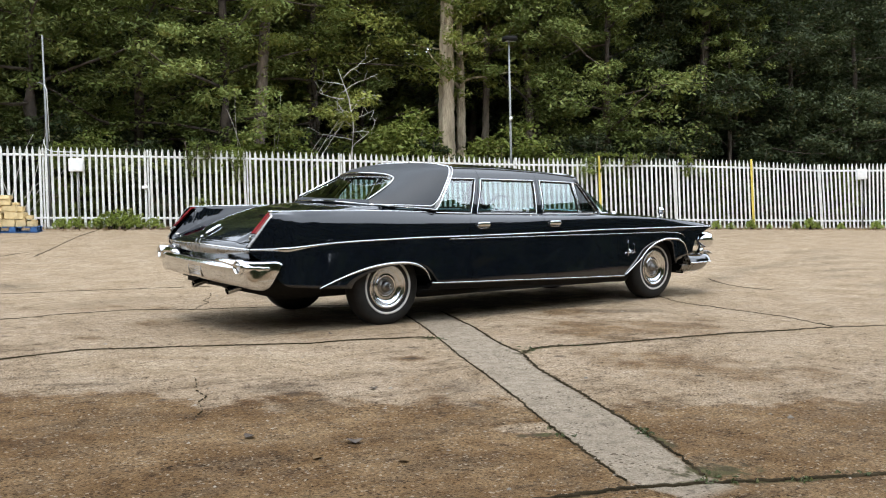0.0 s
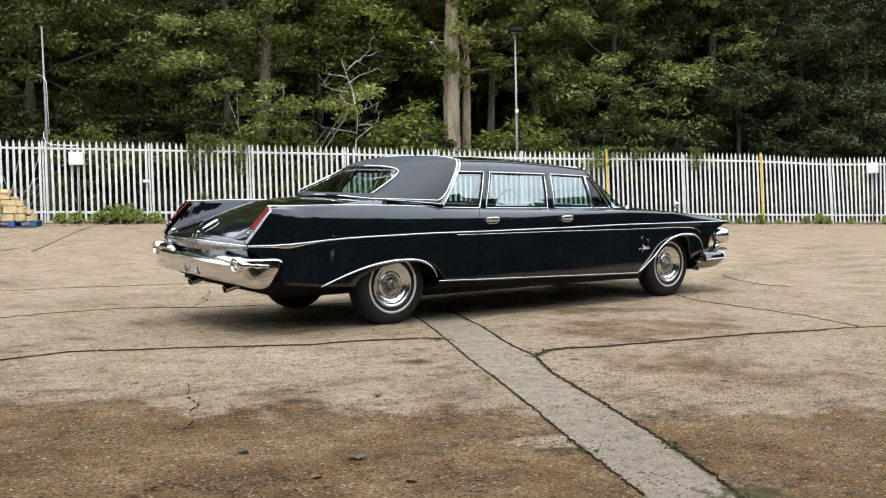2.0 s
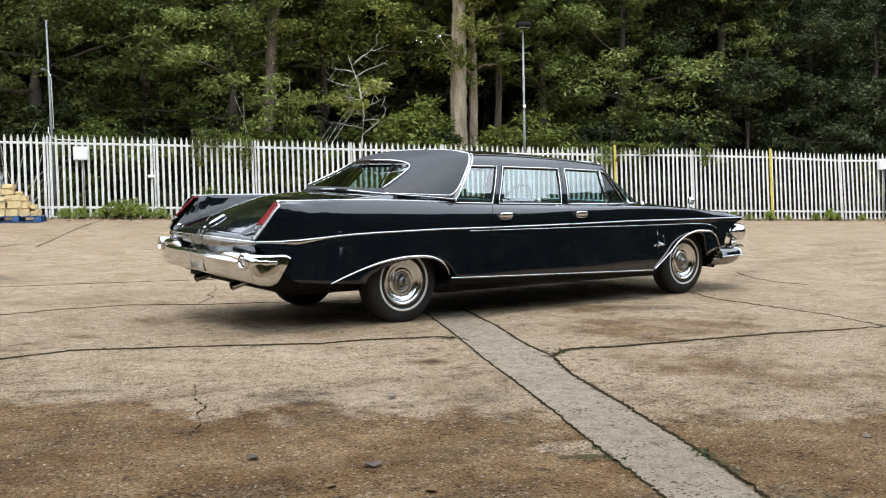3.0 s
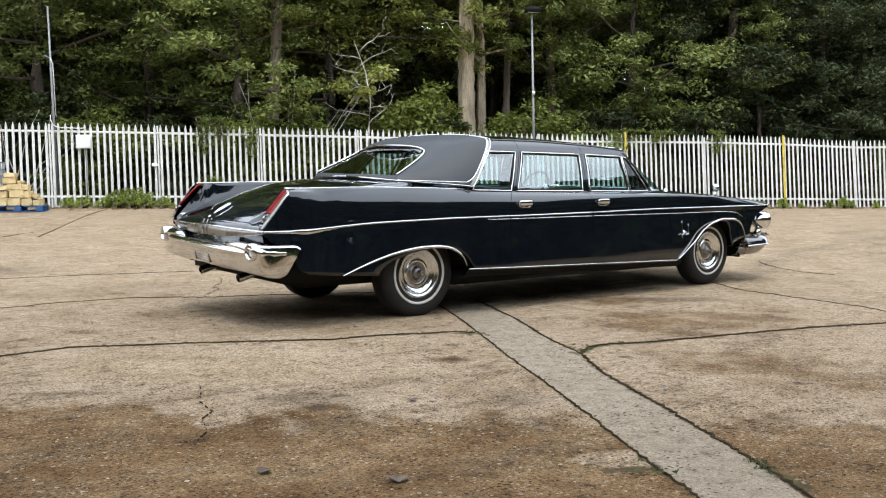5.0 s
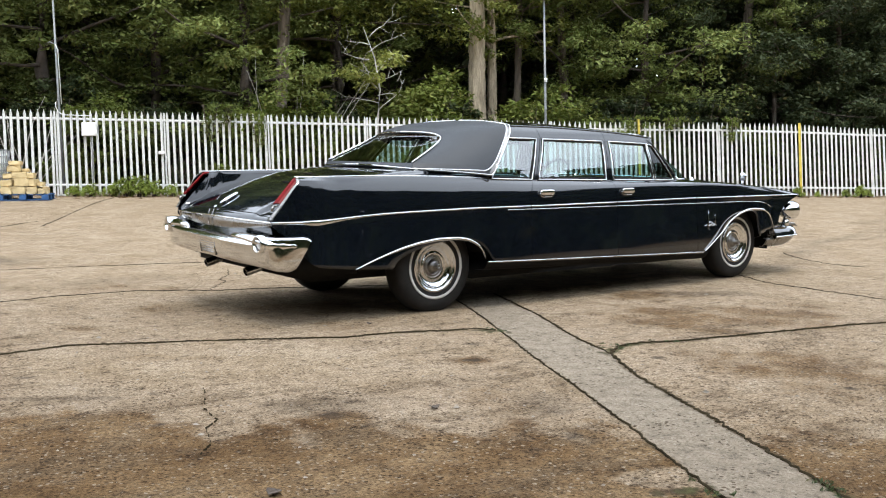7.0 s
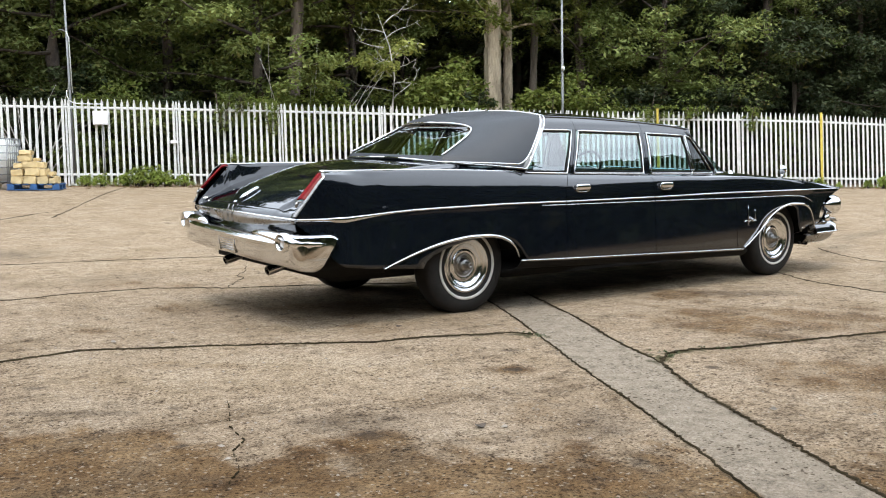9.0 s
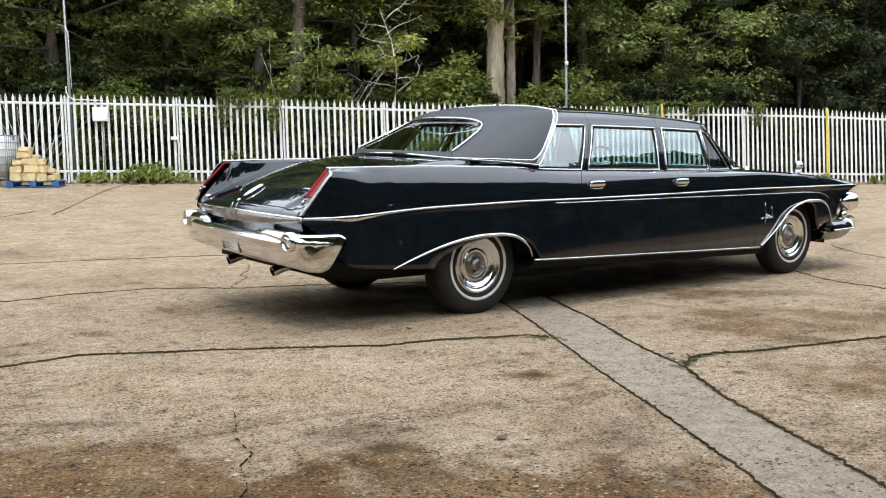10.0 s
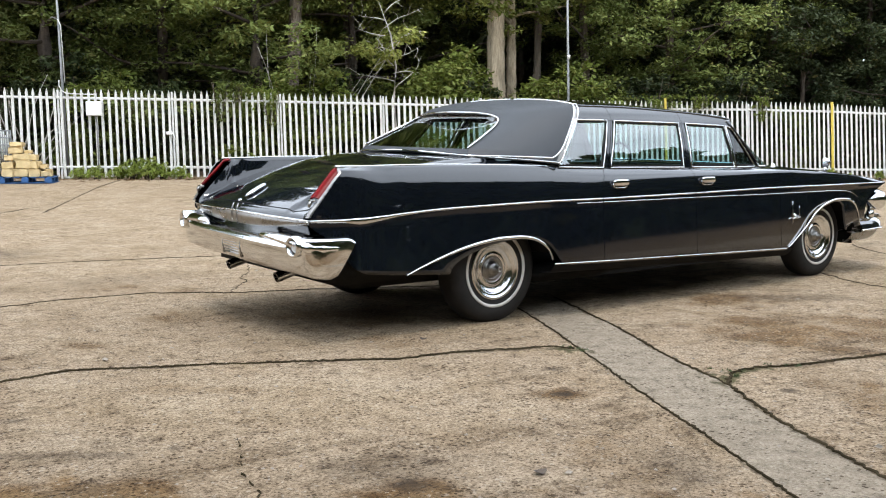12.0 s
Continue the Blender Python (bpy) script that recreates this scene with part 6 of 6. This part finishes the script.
def pallet(name, x, y, turn, material, label):
    ob = thing(name, ground_pose(x, y, turn), label, "pallet")
    for yy in (-0.46, 0.0, 0.46):
        for xx in (-0.5, 0.0, 0.5):
            bm = bmesh.new()
            box(bm, xx, yy, 0.072, 0.15, 0.11, 0.10, 0.004)
            part("block", bm, material, ob, smooth=False)
        bm = bmesh.new()
        box(bm, 0, yy, 0.011, 1.2, 0.10, 0.022, 0.002)
        part("skid", bm, material, ob, smooth=False)
    for k in range(7):
        bm = bmesh.new()
        box(bm, -0.53 + 1.06 * k / 6, 0, 0.134, 0.12, 1.02, 0.022, 0.002)
        part("deck_board", bm, material, ob, smooth=False)
    return ob


def stones():
    g = random.Random(8)
    # height, then blocks: along, across, length, depth, thickness
    layers = [(0.145, [(-0.46, -0.30, 0.30, 0.30, 0.19), (-0.13, -0.30, 0.34, 0.32, 0.18), (0.18, -0.28, 0.26, 0.30, 0.18), (0.41, -0.30, 0.18, 0.26, 0.13), (0.54, -0.24, 0.13, 0.22, 0.17),
                       (-0.42, 0.08, 0.32, 0.30, 0.18), (-0.05, 0.10, 0.34, 0.32, 0.18), (0.32, 0.10, 0.32, 0.30, 0.17)]),
              (0.335, [(-0.45, -0.28, 0.30, 0.28, 0.15), (-0.10, -0.28, 0.36, 0.30, 0.19), (0.20, -0.26, 0.21, 0.28, 0.17), (0.41, -0.2, 0.16, 0.24, 0.10), (-0.3, 0.10, 0.34, 0.30, 0.17), (0.1, 0.1, 0.36, 0.3, 0.17)]),
              (0.520, [(-0.47, -0.26, 0.22, 0.28, 0.12), (-0.16, -0.26, 0.38, 0.30, 0.16), (0.14, -0.2, 0.20, 0.28, 0.14), (-0.2, 0.1, 0.34, 0.28, 0.15)]),
              (0.680, [(-0.28, -0.22, 0.34, 0.28, 0.15), (0.02, -0.16, 0.18, 0.2, 0.08)]),
              (0.835, [(-0.25, -0.2, 0.30, 0.26, 0.11)])]
    for z, row in layers:
        for x, y, w, d, h in row:
            ob = thing("stone_block", ground_pose(PILE.x, PILE.y, -24) @ pose(x * 0.86 + 0.03, y * 0.86, z, g.uniform(-1.5, 1.5), g.uniform(-3, 3), g.uniform(-12, 12)), "rough yellow stone block stacked on a blue pallet", "stone", "stone blocks on the pallet")
            bm = bmesh.new()
            box(bm, 0, 0, h / 2, w * 0.9, d, h, 0.016)
            bmesh.ops.subdivide_edges(bm, edges=bm.edges[:], cuts=1)
            for v in bm.verts:
                v.co += Vector((g.uniform(-1, 1), g.uniform(-1, 1), g.uniform(-0.3, 0.3))) * 0.013
            part("block", bm, M_STONE, ob, smooth=False)


pallet("pallet", PILE.x, PILE.y, -24, M_BLUE, "blue painted wooden pallet carrying stone blocks")
stones()


def water_tank(x, y, turn):
    pallet("pallet", x, y, turn, M_WOOD, "grey wooden pallet under a water tank")
    ob = thing("water_tank", ground_pose(x, y, turn) @ pose(0, 0, 0.146), "white plastic bulk tank in a tubular steel cage", "tank")
    bm = bmesh.new()
    box(bm, 0, 0, 0.53, 1.10, 0.94, 1.02, 0.09)
    part("tank_body", bm, M_WHITE, ob, "translucent white plastic")
    bm = bmesh.new()
    tube(bm, [(0, 0, 1.03), (0, 0, 1.09)], 0.11, 20)
    part("tank_lid", bm, M_GREYBOX, ob)
    for k in range(7):
        z = 0.04 + 1.02 * k / 6
        bm = bmesh.new()
        ring = [(0.58, 0.5, z), (-0.58, 0.5, z), (-0.58, -0.5, z), (0.58, -0.5, z), (0.58, 0.5, z)]
        tube(bm, ring, 0.013, 6)
        part("cage_bar", bm, M_POLE, ob)
    for k in range(7):
        for sy in (-0.505, 0.505):
            bm = bmesh.new()
            tube(bm, [(-0.56 + 1.12 * k / 6, sy, 0.0), (-0.56 + 1.12 * k / 6, sy, 1.07)], 0.011, 6)
            part("cage_bar", bm, M_POLE, ob)
        for sx in (-0.585, 0.585):
            bm = bmesh.new()
            tube(bm, [(sx, -0.48 + 0.96 * k / 6, 0.0), (sx, -0.48 + 0.96 * k / 6, 1.07)], 0.011, 6)
            part("cage_bar", bm, M_POLE, ob)
    return ob


water_tank(1.08, 19.06, -30)


# dead tree with pale bare branches behind the fence
def dead_tree(s, off):
    g = random.Random(17)
    p = fence_at(s, off)
    ob = thing("dead_tree", pose(p.x, p.y, p.z, 0, -1.0, FENCE_TURN), "dead leafless tree with pale grey branches behind the fence", "tree")
    bm = bmesh.new()
    trunk = [Vector((0, 0, -0.1)), Vector((0.02, 0, 1.2)), Vector((-0.05, 0, 2.2)), Vector((0.03, 0, 3.1)), Vector((-0.10, 0, 4.0)), Vector((-0.42, 0, 4.9))]
    tube(bm, trunk, [0.05, 0.044, 0.038, 0.030, 0.018, 0.006], 8)
    for k in range(11):
        t = 2.5 + 2.1 * k / 10
        i = min(4, max(1, int(t / 0.95)))
        base = trunk[i].lerp(trunk[min(5, i + 1)], 0.5)
        side = (-1) ** k
        pts = limb_pts((base.x, base.y, t), (side, g.uniform(-0.4, 0.4), g.uniform(0.2, 1.0)), g.uniform(0.6, 1.3), g, 0.34, 9)
        tube(bm, pts, [0.017 - 0.0017 * i for i in range(9)], 6)
        for q in (pts[3], pts[5], pts[7]):
            tube(bm, limb_pts(q, (side * g.uniform(-0.3, 1.0), g.uniform(-0.5, 0.5), g.uniform(-0.5, 0.9)), g.uniform(0.3, 0.7), g, 0.5, 6), [0.009, 0.008, 0.006, 0.005, 0.004, 0.002], 5)
    part("trunk", bm, M_DEADWOOD, ob)


dead_tree(9.88, 1.3)


def bare_stems(s, off, seed, n, reach):
    g = random.Random(seed)
    p = fence_at(s, off)
    ob = thing("bare_shrub", pose(p.x, p.y, p.z, 0, 0, FENCE_TURN), "bare twiggy shrub with thin grey stems behind the fence", "shrub")
    for _ in range(n):
        bm = bmesh.new()
        pts = limb_pts((g.uniform(-0.25, 0.25), g.uniform(-0.2, 0.2), 0), (g.uniform(-0.7, 0.9), g.uniform(-0.3, 0.3), 1), reach * g.uniform(0.6, 1.1), g, 0.16, 8)
        tube(bm, pts, [0.022 - 0.0025 * i for i in range(8)], 5)
        part("stem", bm, M_DEADWOOD, ob)


bare_stems(7.1, 1.5, 3, 9, 4.6)
bare_stems(0.1, 0.9, 4, 12, 3.2)
bare_stems(10.6, 0.8, 5, 10, 2.9)

# weeds and climbers on the fence
weed = make_shrub("weed_clump", 31, 0.55, 0.28, 0.55, 44, 36, 0.045, M_WEED, "bright green weeds growing at the fence foot")
rng = random.Random(9)
for s, off, size in ((2.45, -0.25, 0.50), (2.8, -0.32, 0.78), (3.15, -0.32, 0.82), (3.5, -0.3, 0.62), (3.95, -0.2, 0.5), (1.5, -0.15, 0.45), (1.9, -0.2, 0.5),
                     (19.6, -0.2, 0.35), (20.4, -0.15, 0.3), (21.6, -0.2, 0.45), (22.1, -0.25, 0.35), (22.9, -0.2, 0.5), (23.6, -0.15, 0.3), (24.6, -0.2, 0.4), (25.1, -0.25, 0.6), (25.4, -0.2, 0.4), (26.4, -0.15, 0.35), (27.8, -0.2, 0.5), (28.6, -0.2, 0.4), (13.4, -0.2, 0.4), (30.2, -0.2, 0.5)):
    plant(weed, s, off, rng.uniform(-20, 20), size)
for o in (*weed.children_recursive, weed):
    bpy.data.objects.remove(o)


def ivy(s, top, drop, width, seed):
    g = random.Random(seed)
    p = fence_at(s, -0.06)
    ob = thing("ivy", pose(p.x, p.y, p.z, 0, -1.0, FENCE_TURN), "green climber hanging over the fence pales", "climber")
    centres = []
    for _ in range(46):
        t = g.random() ** 1.4
        centres.append((g.gauss(0, width * (1 - 0.5 * t)), g.uniform(-0.08, 0.12), top - drop * t, g.uniform(0.06, 0.16)))
    fol = new("foliage", leaves_mesh("foliage", centres, 9, 0.045, M_LEAF_LIGHT, seed))
    fol.parent = ob
    for k in range(4):
        bm = bmesh.new()
        tube(bm, limb_pts((g.uniform(-width, width) * 0.6, -0.03, top - drop), (g.uniform(-0.2, 0.2), 0, 1), drop, g, 0.15, 6), 0.008, 5)
        part("stem", bm, M_DARKBARK, ob)


ivy(5.05, 2.5, 1.0, 0.13, 51)
ivy(5.45, 2.45, 0.5, 0.2, 52)
ivy(6.3, 2.3, 0.9, 0.12, 53)
ivy(20.6, 2.45, 0.7, 0.16, 54)
ivy(17.4, 2.4, 0.4, 0.35, 55)
ivy(18.6, 2.4, 0.35, 0.4, 56)


def litter():
    """Dead leaves along the fence and a few over the yard."""
    g = random.Random(61)
    centres = []
    for _ in range(420):
        p = fence_at(g.uniform(-4, 34), -abs(g.gauss(0, 0.45)) - 0.02)
        centres.append((p.x, p.y, p.z + 0.012, 0.10))
    ob = new("leaf_litter", leaves_mesh("leaf_litter", centres, 14, 0.035, M_DRYLEAF, 62, flat=0.05, reach=0.25, up=1.0))
    tagged(ob, "brown fallen leaves along the foot of the fence", "leaves", kind="stuff")
    stones_at = []
    for _ in range(900):
        x, y = g.uniform(-5, 6), g.uniform(-6.5, 2.5)
        stones_at.append((x, y, float(rise(x, y)), g.uniform(0.003, 0.011) * (2.0 if g.random() < 0.05 else 1)))
    bm = bmesh.new()
    for x, y, z, r in stones_at:
        m = Matrix.Translation((x, y, z + r * 0.3)) @ Matrix.Rotation(g.uniform(0, 6), 4, "Z") @ Matrix.Diagonal((r * g.uniform(0.8, 1.8), r, r * 0.7, 1))
        q = [m @ Vector(c) for c in ((1, 0, 0), (0, 1, 0), (-1, 0, 0), (0, -1, 0), (0, 0, 1))]
        vs = [bm.verts.new(c) for c in q]
        for i in range(4):
            bm.faces.new((vs[i], vs[(i + 1) % 4], vs[4]))
    tagged(part("grit", bm, M_GRIT, None, "loose grit and small stones scattered over the concrete", smooth=False), category="grit", kind="stuff")


M_GRIT = surface("grit", (0.05, 0.038, 0.026), (0.36, 0.31, 0.25), 0.9, 0, 3.0, 30, 0.1, space="Generated")
litter()


def fallen_leaf(x, y, turn, size, dark):
    ob = thing("fallen_leaf", ground_pose(x, y, turn), "curled dead leaf lying on the concrete", "leaf", "fallen leaves")
    bm = bmesh.new()
    rows = [[(size * (u - 0.5), size * 0.55 * w * v, 0.006 + size * 0.22 * (v * v * w) + 0.1 * size * (u - 0.5) ** 2) for v in (-1, -0.5, 0, 0.5, 1)] for u, w in ((0, 0.05), (0.2, 0.7), (0.45, 1.0), (0.7, 0.7), (0.9, 0.25), (1.0, 0.04))]
    sheet(bm, rows)
    solid(part("blade", bm, M_DARKBARK if dark else M_DRYLEAF, ob), 0.0015)


for x, y, turn, size, dark in ((-0.739, -1.09, 30, 0.045, True), (-2.637, -4.30, 60, 0.075, True), (-2.93, -4.44, 10, 0.05, False), (-2.66, -4.72, 130, 0.05, False), (-2.98, -3.9, 20, 0.06, True), (-1.83, -3.29, 80, 0.05, True)):
    fallen_leaf(x, y, turn, size, dark)


def crack_grass():
    """Short grass growing in the joints."""
    g = np.random.RandomState(71)
    centres = []
    for x, y, r, n in ((-0.17, -1.83, 0.10, 10), (0.05, -2.77, 0.16, 16), (0.4, -2.83, 0.12, 8), (-1.42, -5.05, 0.10, 12), (-1.84, -5.72, 0.16, 22), (-1.55, -5.93, 0.15, 18), (-1.25, -6.08, 0.15, 10), (-1.8, -4.8, 0.08, 8), (1.0, -2.95, 0.2, 6)):
        for _ in range(n):
            a = g.normal(0, r * 0.6, 2)
            d = min(distance(np.array([x + a[0]]), np.array([y + a[1]]), line)[0] for _, line in CRACKS)
            if d < 0.05:
                centres.append((x + a[0], y + a[1], 0.004, 0.02))
    ob = new("joint_grass", leaves_mesh("joint_grass", centres, 7, 0.010, M_LEAF_DARK, 72, flat=0.4, reach=1.0, up=0.2))
    tagged(ob, "short grass and moss growing in the concrete joints", "grass", kind="stuff")


crack_grass()
